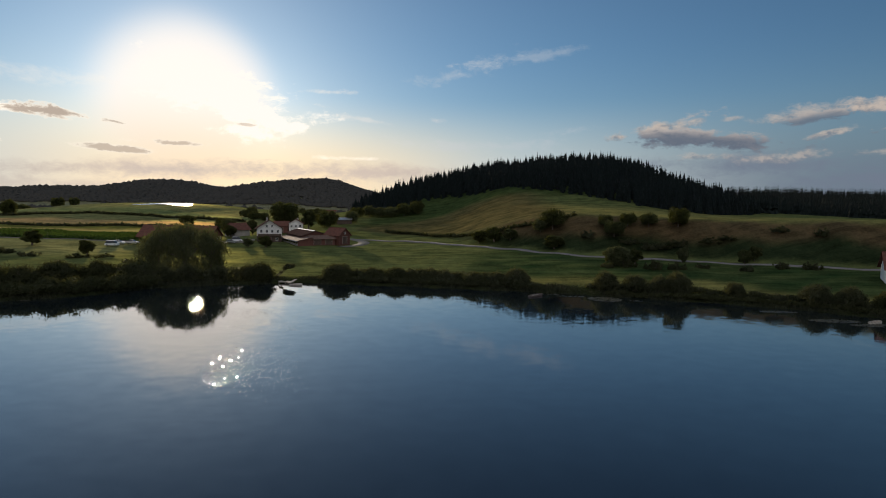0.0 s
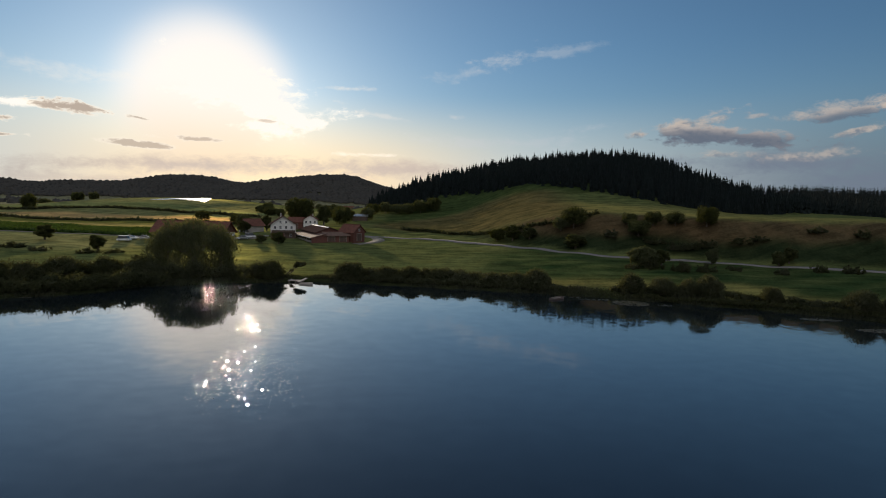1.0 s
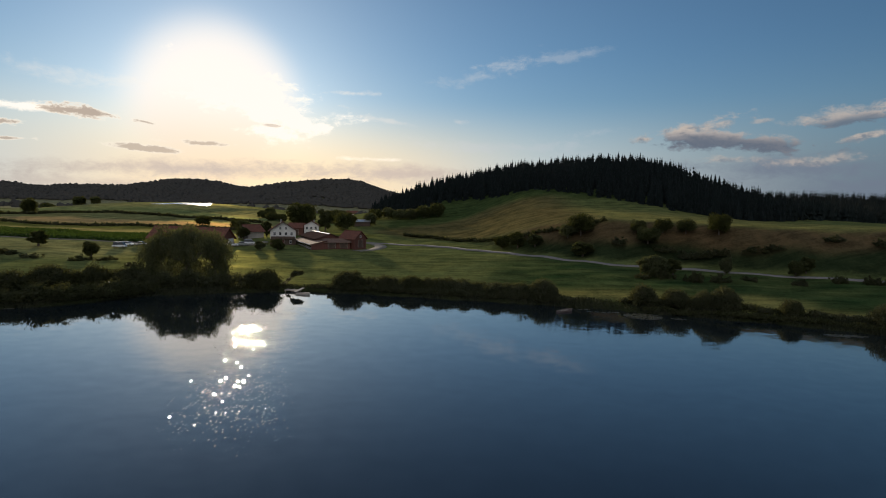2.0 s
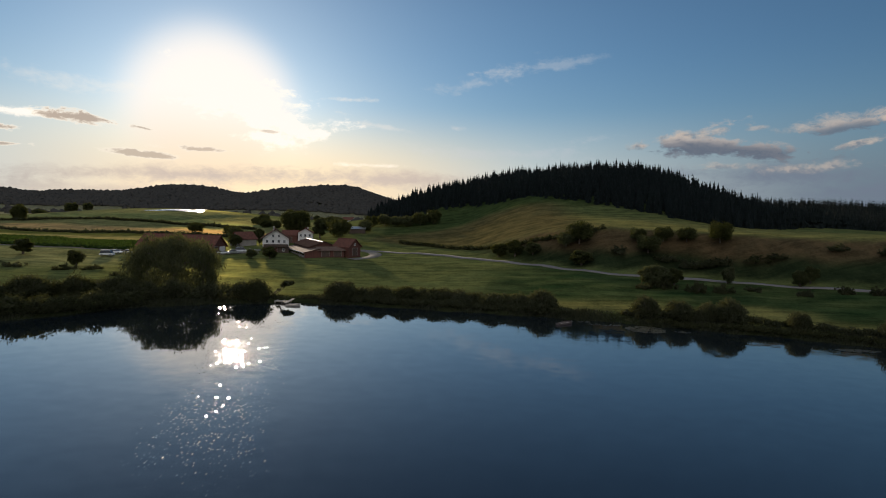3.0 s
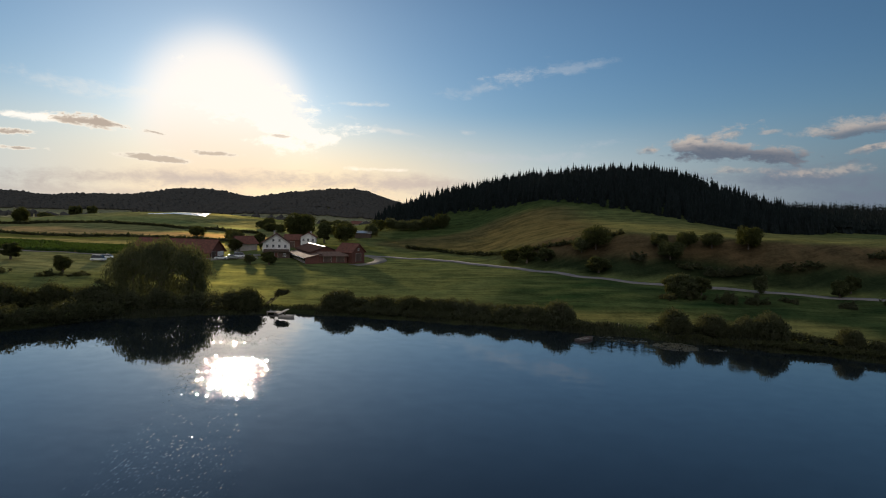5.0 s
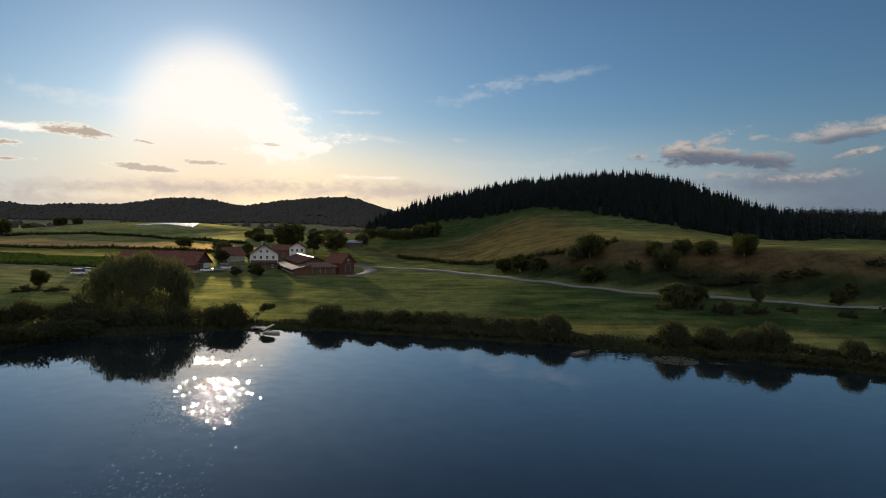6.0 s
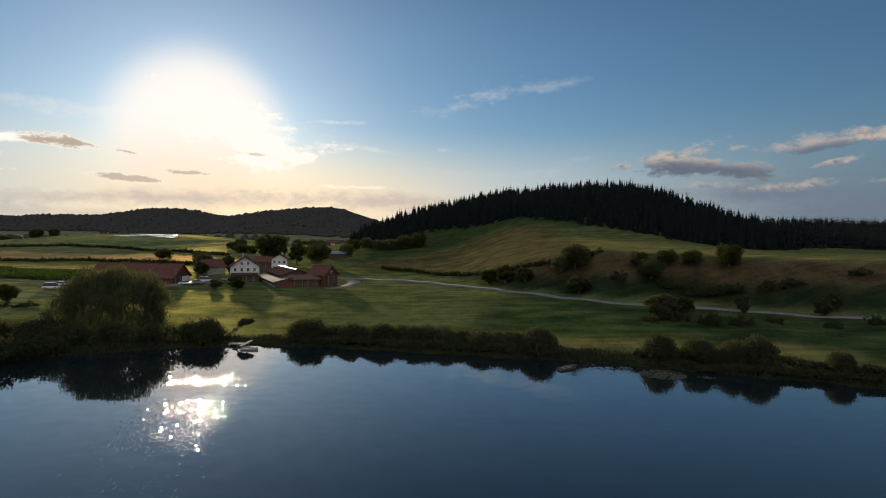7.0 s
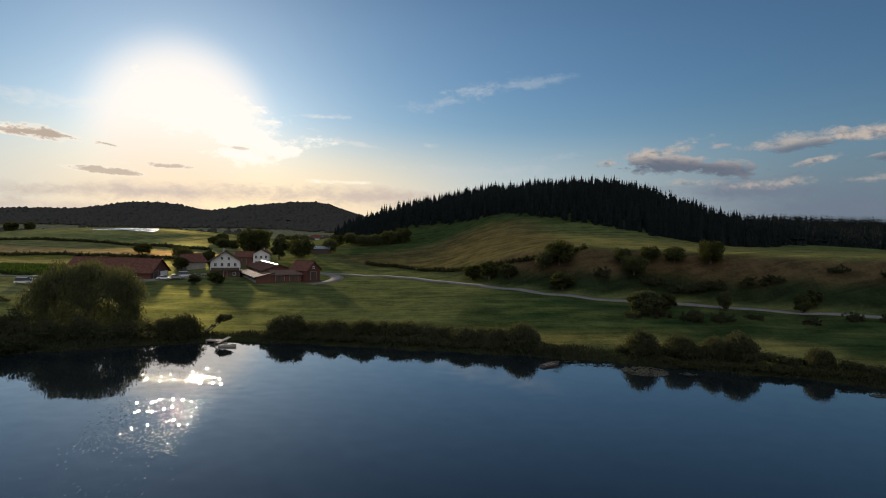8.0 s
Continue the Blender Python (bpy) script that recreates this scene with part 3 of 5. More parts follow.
# ---- trees and bushes ----
def leaf_quads(rng, blobs, count, size, hollow=0.55, droop=0.0, ground=None, core=0.12):
    """Small folded leaf clumps, thickest near the surface of the given balls (x, y, z, rx, rz). core: the share of large clumps that fill them inside."""
    blobs = np.array(blobs, float)
    weight = blobs[:, 3] ** 2 * blobs[:, 4] ** 0.5
    pick = rng.choice(len(blobs), count, p=weight / weight.sum())
    d = rng.normal(size=(count, 3))
    d /= np.linalg.norm(d, axis=1)[:, None]
    r = hollow + (1 - hollow) * rng.random(count) ** 0.5
    r *= 1 + 0.13 * rng.normal(size=count)
    inner = rng.random(count) < core
    r[inner] = 0.78 * rng.random(inner.sum()) ** 0.4
    b = blobs[pick]
    p = b[:, :3] + d * np.stack([b[:, 3], b[:, 3], b[:, 4]], 1) * r[:, None]
    p[:, 2] -= droop * rng.random(count) * np.clip(1.1 - d[:, 2], 0, 2)
    if ground is not None:
        p[:, 2] = np.maximum(p[:, 2], ground + 0.1 * rng.random(count))
    s = size * (0.6 + 0.8 * rng.random(count))[:, None] * np.where(inner, 2.8, 1.0)[:, None]
    u = rng.normal(size=(count, 3))
    u /= np.linalg.norm(u, axis=1)[:, None]
    if droop:
        u = u * 0.5 + (0, 0, -1)
    v = np.cross(u, rng.normal(size=(count, 3)))
    v /= np.linalg.norm(v, axis=1)[:, None] + 1e-9
    n = np.cross(u, v)
    verts = np.stack([p - u * s, p + v * s * 0.55 + n * s * 0.2, p + u * s * (1.1 + 0.8 * (droop > 0)), p - v * s * 0.55 + n * s * 0.2], 1).reshape(-1, 3)
    i = np.arange(count) * 4
    faces = np.concatenate([np.stack([i, i + 1, i + 2], 1), np.stack([i, i + 2, i + 3], 1)])
    return verts, faces


def limbs(rng, high, spread, trunk, count, fork=0.35):
    """A tapered trunk with limbs that bend up and out."""
    lean = rng.normal(size=2) * 0.03 * high
    pieces = [tube([(0, 0, -0.5), (0, 0, 0.2), (lean[0] * 0.4, lean[1] * 0.4, high * 0.35), (lean[0], lean[1], high * 0.8)],
                   [trunk * 1.5, trunk * 1.1, trunk * 0.75, trunk * 0.15], 8)]
    for k in range(count):
        a, z = 6.283 * (k + 0.6 * rng.random()) / count, high * (fork + 0.3 * rng.random())
        out = spread * (0.55 + 0.35 * rng.random())
        q = np.array([lean[0] * z / high, lean[1] * z / high, z])
        mid = q + (math.cos(a) * out * 0.45, math.sin(a) * out * 0.45, high * 0.10)
        end = q + (math.cos(a) * out, math.sin(a) * out, high * (0.16 + 0.15 * rng.random()))
        pieces.append(tube([q, mid, end], [trunk * 0.45, trunk * 0.3, trunk * 0.06], 6))
    return gather(pieces)


def broadleaf(seed, high, wide, low=0.22, blobs=16, leaves=3600, size=0.34, squash=1.0, leaf=None):
    """Meshes of a tree: trunk with limbs, and a crown of leaf clumps with gaps."""
    rng = np.random.default_rng(seed)
    v, f = limbs(rng, high, wide / 2, 0.028 * high + 0.08, 7)
    wood = mesh_of("trunk", v, f, BARK, True)
    balls, mid, half = [], high * (1 + low) / 2, high * (1 - low) / 2
    for k in range(blobs):
        z = -0.85 + 1.75 * (k + 0.5) / blobs
        ring = math.sqrt(max(0.05, 1 - (z * 0.95) ** 2)) * (0.55 + 0.25 * rng.random())
        a = 2.4 * k + rng.random()
        rad = wide * (0.17 + 0.10 * rng.random())
        balls.append((math.cos(a) * ring * wide / 2 * 0.95, math.sin(a) * ring * wide / 2 * 0.95, mid + z * half * 0.8, rad, rad * 0.75 * squash))
    balls.append((0, 0, mid, wide * 0.3, half * 0.7))
    v, f = leaf_quads(rng, balls, leaves, size)
    return wood, mesh_of("crown", v, f, leaf or LEAF_OAK)


def shrub(seed, high, wide, leaves=2200, size=0.2, leaf=None):
    """Meshes of a bush: a sheaf of stems and foliage down to the ground."""
    rng = np.random.default_rng(seed)
    stems = []
    for k in range(9):
        a, r = 6.283 * k / 9 + rng.random(), wide * (0.12 + 0.2 * rng.random())
        stems.append(tube([(0.05 * math.cos(a) * wide, 0.05 * math.sin(a) * wide, -0.5), (r * 0.5 * math.cos(a), r * 0.5 * math.sin(a), high * 0.4), (r * math.cos(a), r * math.sin(a), high * 0.8)],
                          [0.06, 0.045, 0.012], 5))
    v, f = gather(stems)
    wood = mesh_of("stems", v, f, BARK, True)
    balls = []
    for k in range(13):
        a, r = 2.4 * k, wide * 0.33 * math.sqrt((k + 0.5) / 13)
        rad = wide * (0.17 + 0.07 * rng.random())
        z = high * (0.62 - 0.45 * (r / (wide * 0.33)) ** 2 + 0.1 * rng.random())
        balls.append((r * math.cos(a), r * math.sin(a), z, rad, min(rad * 0.9, high * 0.42)))
    v, f = leaf_quads(rng, balls, leaves, size, 0.5, 0.0, 0.0)
    return wood, mesh_of("foliage", v, f, leaf or LEAF_BUSH)


def plant(name, meshes, x, y, label, category, group, grow=(1, 1, 1), turn=0.0, names=("trunk", "crown"), sink=0.05):
    m = Matrix.Translation((x, y, height(x, y) - sink)) @ Matrix.Rotation(turn, 4, "Z") @ Matrix.Diagonal((*grow, 1))
    root = thing(name, m, label, category, group)
    for n, me in zip(names, meshes):
        part(n, me, root)
    return root

# ---- the big willow at the water's edge ----
def make_willow():
    rng = np.random.default_rng(5)
    x, y = -72.0, 142.8
    root = thing("willow_tree", Matrix.Translation((x, y, height(x, y) - 0.05)), "huge dense willow with drooping branches at the water's edge", "tree")
    v, f = gather([limbs(rng, 13.5, 9.0, 0.62, 9, 0.2)] + [(np.array(v) + (dx, dy, 0), f) for dx, dy, (v, f) in
                  ((-7.5, 0.5, limbs(rng, 10, 5, 0.3, 6, 0.2)), (7.2, 0.0, limbs(rng, 10, 5, 0.3, 6, 0.2)))])
    part("trunk", mesh_of("trunk", v, f, BARK, True), root)
    balls = []
    for k in range(46):
        a, r = 2.4 * k, math.sqrt((k + 0.5) / 46)
        rad = 1.3 + 1.7 * rng.random()
        top = 12.9 - 4.0 * r ** 3 + 0.8 * rng.normal()
        balls.append((10.6 * r * math.cos(a) + 0.8 * rng.normal(), 7.6 * r * math.sin(a), top - rad, rad, rad * 0.8))
        if r > 0.5:
            for low in (7.4, 5.0):
                rad = 1.0 + 1.2 * rng.random()
                balls.append(((10.9 + 0.8 * rng.normal()) * r * math.cos(a + 0.3 * rng.normal()), 8.0 * r * math.sin(a), low + 1.1 * rng.normal(), rad, rad))
    v, f = leaf_quads(rng, balls, 23000, 0.16, 0.5, 0.35, 1.2, 0.02)
    part("crown", mesh_of("crown", v, f, LEAF_WILLOW), root)
    skirt = [(10.6 * math.cos(a) * (0.75 + 0.25 * rng.random()), 7.4 * math.sin(a), 1.4 + 3.0 * rng.random(), 1.3 + 0.9 * rng.random(), 1.9) for a in np.linspace(0, 12.2, 36)]
    v, f = leaf_quads(rng, skirt, 8000, 0.17, 0.35, 1.0, -0.1, 0.03)
    part("skirt", mesh_of("skirt", v, f, LEAF_WILLOW), root)


make_willow()

# ---- bushes along the shore: x, y, high, wide ----
SHRUBS = [shrub(s, 4.4, 8.4, 8000, 0.14) for s in (11, 12, 13)] + [shrub(s, 2.7, 6.4, 4200, 0.12) for s in (14, 15)]
SHORE_BUSHES = [
    (-48.2, 133.4, 4.9, 9.0), (-28.8, 138.2, 4.4, 9.6), (-20.0, 138.0, 3.2, 6.6), (-13.2, 138.0, 3.7, 9.2), (-6.0, 137.2, 3.2, 7.5), (0.5, 135.6, 2.7, 7.0),
    (7.2, 134.0, 3.2, 8.0), (12.6, 132.6, 2.6, 5.5), (18.2, 132.0, 4.7, 8.6), (39.8, 126.9, 4.8, 7.4), (46.4, 125.7, 4.2, 7.2), (51.6, 124.5, 4.2, 5.6), (55.8, 123.6, 5.1, 8.0),
    (67.2, 119.3, 3.6, 5.6), (81.0, 112.0, 4.6, 7.5), (86.5, 109.5, 4.4, 7.0), (92.5, 106.5, 4.2, 7.0), (99, 102, 4.5, 8), (106, 97, 4.3, 8), (114, 92, 4.5, 8),
    (-77.0, 123.2, 4.8, 8.6), (-83.0, 120.8, 4.9, 8.0), (-89.5, 116.0, 5.5, 9.5), (-94.0, 111.0, 5.0, 8.5), (-99.5, 107.5, 5.2, 9), (-106, 104, 5.3, 9), (-113, 101, 5, 9), (-121, 98, 5.2, 9.5),
]
for n, (x, y, h, w) in enumerate(SHORE_BUSHES):
    tall = h > 3.4
    y, h = (y + 1.2, h * 1.0) if x > -40 else (y + 2.5, h * 0.95) if x < -74 else (y + 1.5, h * 0.95)
    me = SHRUBS[n % 3] if tall else SHRUBS[3 + n % 2]
    h0, w0 = (4.4, 8.4) if tall else (2.7, 6.4)
    plant("shore_bush", me, x, y, "dense rounded willow bush on the lake shore" if tall else "low tangled bush on the lake shore", "bush", "bushes along the shore",
          (w / w0, w / w0, h / h0), 1.7 * n, ("stems", "foliage"), 0.25)

# ---- single trees: kind, x, y, high, wide ----
TREES = [broadleaf(21, 6.3, 8.6, 0.18, 16, 5200, 0.19), broadleaf(22, 14.5, 15.5, 0.06, 24, 8000, 0.36), broadleaf(23, 11.5, 6.8, 0.05, 14, 4600, 0.28),
         broadleaf(24, 9.0, 12.0, 0.04, 18, 4600, 0.3), broadleaf(25, 5.0, 4.6, 0.06, 12, 3600, 0.15)]
SIZES = [(6.3, 8.6), (14.5, 15.5), (11.5, 6.8), (9.0, 12.0), (5.0, 4.6)]
SPREAD, GREAT, SLIM, ROUND, SMALL = range(5)
PLACED = [
    (SPREAD, 82.5, 190.0, 6.6, 8.0, "rounded fruit tree on the crest of the slope"), (SPREAD, 73.5, 194.0, 4.8, 6.4, "low spreading fruit tree on the crest of the slope"),
    (SPREAD, 66.4, 195.8, 4.8, 6.6, "low spreading fruit tree on the crest of the slope"), (SPREAD, 58.7, 198.0, 4.4, 6.0, "low spreading fruit tree on the crest of the slope"),
    (SPREAD, 40.2, 203.2, 7.6, 9.4, "full field tree at the end of the hedge"), (SPREAD, 35.7, 203.6, 5.0, 6.6, "small field tree at the end of the hedge"),
    (SPREAD, 60.1, 191.0, 5.4, 8.6, "bushy tree on the dry slope"), (SMALL, 39.0, 192.0, 5.2, 7.4, "dark bushy tree above the lane"),
    (SMALL, 12.9, 216.6, 5.2, 6.8, "bushy tree above the lane"), (SMALL, 18.6, 212.2, 6.3, 6.6, "bushy tree above the lane"), (SMALL, 24.7, 208.2, 4.7, 5.8, "bushy tree above the lane"),
    (SMALL, 50.6, 159.5, 6.3, 6.0, "bushy tree below the lane"), (SMALL, 54.2, 160.6, 5.6, 5.4, "bushy tree below the lane"), (SMALL, 58.2, 161.8, 5.0, 4.4, "bushy tree below the lane"),
    (SMALL, 74.4, 166.0, 5.2, 3.6, "slender young tree by the lane"), (SMALL, 91.4, 161.6, 4.8, 4.2, "slender young tree by the lane"), (SMALL, 96.5, 165.5, 5.0, 4.2, "slender young tree by the lane"),
    (GREAT, -95.8, 308.0, 14.6, 15.6, "great round lime tree behind the farm"), (SLIM, -77.4, 290.0, 11.8, 7.0, "tall slim tree behind the farm"),
    (ROUND, -69.0, 300.0, 9.2, 12.0, "broad round tree behind the farm"), (ROUND, -60.0, 322.0, 7.0, 9.0, "broad tree beyond the farm"),
    (SLIM, -143.2, 178.5, 5.6, 5.4, "dark single tree beside the field track"), (SMALL, -113.3, 163.0, 5.0, 4.6, "small tree in the meadow"),
    (ROUND, -287, 340, 9.5, 10, "broad tree on the far pasture"), (SMALL, -70.4, 202.0, 4.6, 5.4, "small fruit tree in front of the farmhouse"), (SMALL, -76.0, 199.5, 3.4, 4.0, "small fruit tree in front of the farmhouse"),
    (ROUND, -38.5, 344, 6.5, 10, "tree of the row before the woods"), (ROUND, -30, 346, 7.5, 11, "tree of the row before the woods"), (ROUND, -22, 350, 8.0, 10, "tree of the row before the woods"),
    (ROUND, -46, 348, 6.0, 9, "tree of the row before the woods"), (ROUND, -54, 356, 7.0, 10, "tree of the row before the woods"), (ROUND, -62, 352, 7.0, 10, "tree of the row before the woods"),
    (SMALL, -104, 196, 4.6, 5.0, "small tree beside the barn"), (SMALL, -110.5, 192, 4.2, 5.0, "small tree beside the barn"), (SMALL, -96.5, 232, 5.5, 5.5, "garden tree between farm buildings"),
    (SLIM, -92, 246, 7.5, 5.0, "garden tree behind the farmhouse"), (ROUND, -110, 262, 6.0, 8.0, "tree behind the barn"), (ROUND, -123, 286, 5.5, 8.5, "tree in the hedgerow"),
    (ROUND, -150, 300, 5.0, 9.0, "tree in the hedgerow"),
]
for n, (k, x, y, h, w, label) in enumerate(PLACED):
    h0, w0 = SIZES[k]
    plant("tree", TREES[k], x, y, label, "tree", "", (w / w0, w / w0, h / h0), 2.1 * n)

# ---- loose trees of the valley beyond ----
VALLEY_TREES = [broadleaf(s, 9.0, 12.0, 0.04, 14, 1700, 0.5) for s in (26, 27)]
rng = np.random.default_rng(8)
CLUMPS = [(-88, 345), (-120, 352), (-150, 372), (-105, 400), (-135, 470), (-90, 520), (-160, 600), (-110, 680), (-320, 420), (-380, 470), (-300, 560), (-420, 620)]
for n in range(40):
    cx, cy = CLUMPS[n % len(CLUMPS)]
    x, y = cx + 9 * rng.normal(), cy + 4 * rng.normal()
    h, w = 3.5 + 3.5 * rng.random(), 5 + 5 * rng.random()
    plant("tree", VALLEY_TREES[n % 2], x, y, "broad tree on the valley floor", "tree", "trees of the valley", (w / 12, w / 12, h / 9), 6 * rng.random())

# ---- uneven scrub ----
def scrub(seed):
    """Meshes of a ragged bush, 8.4 m wide and 4.4 m high: several tufts of unlike height with gaps between."""
    rng = np.random.default_rng(seed)
    stems, balls = [], []
    for k in range(9):
        a, r = 2.4 * k + rng.random(), 3.4 * math.sqrt((k + 0.3) / 9)
        x, y, top = r * math.cos(a), r * math.sin(a), 4.4 * (0.35 + 0.62 * rng.random() * (1.1 - r / 4.6))
        stems.append(tube([(x * 0.03, y * 0.03, -0.5), (x * 0.6, y * 0.6, top * 0.45), (x, y, top * 0.9)], [0.06, 0.045, 0.012], 5))
        for j in range(4):
            rad = 0.55 + 0.6 * rng.random()
            balls.append((x + 0.7 * rng.normal(), y + 0.7 * rng.normal(), top * (0.2 + 0.24 * j), rad * (1.15 - 0.15 * j), rad * 0.8))
    v, f = gather(stems)
    wood = mesh_of("stems", v, f, BARK, True)
    v, f = leaf_quads(rng, balls, 4200, 0.13, 0.3, 0.0, 0.0)
    return wood, mesh_of("foliage", v, f, LEAF_BUSH)


SCRUB = [scrub(s) for s in (41, 42, 43, 44)]
# ---- bushes on the slope, in the meadow and along the lane: x, y, high, wide ----
for n, (x, y, h, w) in enumerate([
    (51.6, 194.0, 3.0, 7.5), (70.0, 182.6, 3.6, 7.6), (75.0, 182.0, 3.2, 8.0), (79.5, 181.2, 3.4, 7.0), (89.2, 179.4, 2.6, 8.0), (94.5, 178.5, 2.2, 7.0), (64.0, 187.5, 3.0, 8.0),
    (54.5, 157.5, 3.4, 6.4), (59.9, 152.0, 3.5, 4.9), (66.5, 152.2, 3.1, 5.6), (75.6, 155.0, 2.2, 4.8), (48.6, 157.0, 2.4, 4.6), (63.0, 157.0, 2.4, 4.6), (86.0, 150.0, 2.4, 4.8), (97.0, 152.0, 3.2, 5.0), (104.0, 150.0, 3.2, 5.0),
    (-112, 157, 2.2, 6.5), (-138, 160, 2.6, 9.0), (-128, 158, 2.2, 7.0), (-105, 158, 1.8, 6.0), (-92, 150, 1.6, 5.0), (-84, 139, 1.6, 4.6), (-56, 140, 1.3, 3.5), (110, 176, 3.0, 6.0), (120, 170, 3.0, 6.0),
]):
    plant("bush", SCRUB[n % 4], x, y, "rough bush in the grass", "bush", "", (w / 8.4, w / 8.4, h / 4.4), 1.3 * n, ("stems", "foliage"), 0.15)


def make_leaning_tree():
    """A small tree that leans over the meadow by the pier."""
    rng = np.random.default_rng(31)
    x, y = -46.0, 139.0
    root = thing("leaning_tree", Matrix.Translation((x, y, height(x, y) - 0.1)), "small leaning tree with a sparse tuft of leaves", "tree")
    v, f = gather([tube([(0, 0, 0), (1.2, 0.6, 1.1), (2.7, 1.2, 2.3), (4.0, 1.8, 3.0)], [0.16, 0.13, 0.09, 0.03], 6), tube([(0.5, 0.1, 0), (1.8, 0.7, 1.0), (3.0, 1.0, 1.9)], [0.12, 0.09, 0.03], 6)])
    part("trunk", mesh_of("trunk", v, f, BARK, True), root)
    v, f = leaf_quads(rng, [(3.4, 1.6, 3.0, 1.3, 0.7), (4.4, 1.9, 3.1, 0.9, 0.6), (2.6, 1.2, 2.5, 0.8, 0.5), (1.6, 0.8, 1.5, 0.5, 0.3)], 700, 0.16)
    part("crown", mesh_of("crown", v, f, LEAF_BUSH), root)


make_leaning_tree()


# ---- woods ----
def spruce_batch(rng, spots, tiers, arms):
    """Spruces at the spots (x, y, z, high): a stem and whorls of drooping branches each."""
    verts, faces, n = [], [], 0
    for x, y, z, high in spots:
        reach, turn = high * (0.23 + 0.09 * rng.random()), 6.28 * rng.random()
        lean = rng.normal(size=2) * 0.012 * high
        ring = [(x + 0.16 * math.cos(a), y + 0.16 * math.sin(a), z - 0.5) for a in (0, 2.1, 4.2)] + [(x + lean[0], y + lean[1], z + high)]
        verts += ring
        faces += [(n, n + 1, n + 3), (n + 1, n + 2, n + 3), (n + 2, n, n + 3)]
        n += 4
        for k in range(tiers):
            s = (k + 0.25 * rng.random()) / tiers
            top, r = z + high * (1 - 0.92 * s), reach * (0.03 + 0.97 * s ** 0.85) * (0.8 + 0.35 * rng.random())
            cx, cy = x + lean[0] * (1 - s), y + lean[1] * (1 - s)
            for j in range(arms):
                a = turn + k * 1.9 + 6.2832 * (j + 0.4 * rng.random()) / arms
                rr, half = r * (0.65 + 0.5 * rng.random()), 3.4 / arms
                drop = high * 0.085 + rr * 0.6
                verts += [(cx, cy, top), (cx + rr * 0.62 * math.cos(a - half), cy + rr * 0.62 * math.sin(a - half), top - drop),
                          (cx + rr * math.cos(a), cy + rr * math.sin(a), top - drop * 1.05), (cx + rr * 0.62 * math.cos(a + half), cy + rr * 0.62 * math.sin(a + half), top - drop)]
                faces += [(n, n + 1, n + 2), (n, n + 2, n + 3)]
                n += 4
    return verts, faces


EDGE_X = [-80, -62, -46, -26, -12, 0, 24, 47, 60, 72, 83, 95, 108, 118, 126, 136, 146, 160, 200, 260, 330, 460, 700]
EDGE_Y = [430, 392, 385, 386, 388, 388, 352, 326, 316, 306, 294, 277, 258, 250, 249, 254, 264, 276, 296, 312, 320, 320, 320]


def make_woods():
    rng = np.random.default_rng(17)
    spots = []
    for x in np.arange(-78, 160, 3.1):
        e = np.interp(x, EDGE_X, EDGE_Y)
        for k in range(44 if x > 60 else 30):
            px, py = x + 4.5 * (rng.random() - 0.5), e + 3.6 * k + 3.4 * rng.random()
            if rng.random() < 0.08:
                continue
            high = (8.6 + 5.2 * rng.random() ** 1.3) * (1 + 0.14 * float(rough(px, py, 26))) * (0.85 + 0.15 * float(ease(-80, -40, px)))
            spots.append((px, py, height(px, py), high * min(1.0, 0.72 + 0.1 * k) * (1.08 if px < 40 else 1.0)))
    v, f = spruce_batch(rng, spots, 10, 7)
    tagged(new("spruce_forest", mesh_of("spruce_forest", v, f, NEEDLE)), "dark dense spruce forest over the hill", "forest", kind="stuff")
    far = []
    for n in range(20000):
        x = -1800 + 1800 * rng.random()
        y = 1120 + 440 * rng.random()
        far.append((x, y, height(x, y), 5.0 + 2.5 * rng.random(), 4.5 + 3 * rng.random() + 4 * (rng.random() < 0.06)))
    for n in range(900):
        x, y = -900 + 800 * rng.random(), 760 + 420 * rng.random()
        if math.sin(x / 37) + math.sin(y / 51 + x / 90) > 0.3:
            far.append((x, y, height(x, y), 4.5 + 3 * rng.random(), 6 + 5 * rng.random()))
    verts, faces, n = [], [], 0
    for x, y, z, r, h in far:
        turn = 6.28 * rng.random()
        for ring, up in ((1.0, 0.15), (0.85, 0.65)):
            for k in range(6):
                a, q = turn + 1.0472 * k, r * ring * (0.75 + 0.5 * rng.random())
                verts.append((x + q * math.cos(a), y + q * math.sin(a), z + h * up * (0.85 + 0.3 * rng.random())))
        verts.append((x, y, z + h))
        for k in range(6):
            j = (k + 1) % 6
            faces += [(n + k, n + j, n + 6 + j), (n + k, n + 6 + j, n + 6 + k), (n + 6 + k, n + 6 + j, n + 12)]
        n += 13
    tagged(new("distant_woods", mesh_of("distant_woods", verts, faces, WOODS_HAZED, True)), "wooded ridges along the horizon", "forest", kind="stuff")
    right = []
    for n in range(4600):
        x = 130 + 470 * rng.random()
        y = np.interp(x, EDGE_X, EDGE_Y) + 260 * rng.random()
        right.append((x, y, height(x, y), 8 + 6 * rng.random()))
    v, f = spruce_batch(rng, right, 5, 6)
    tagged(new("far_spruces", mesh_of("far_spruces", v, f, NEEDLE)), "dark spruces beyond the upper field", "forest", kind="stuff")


make_woods()


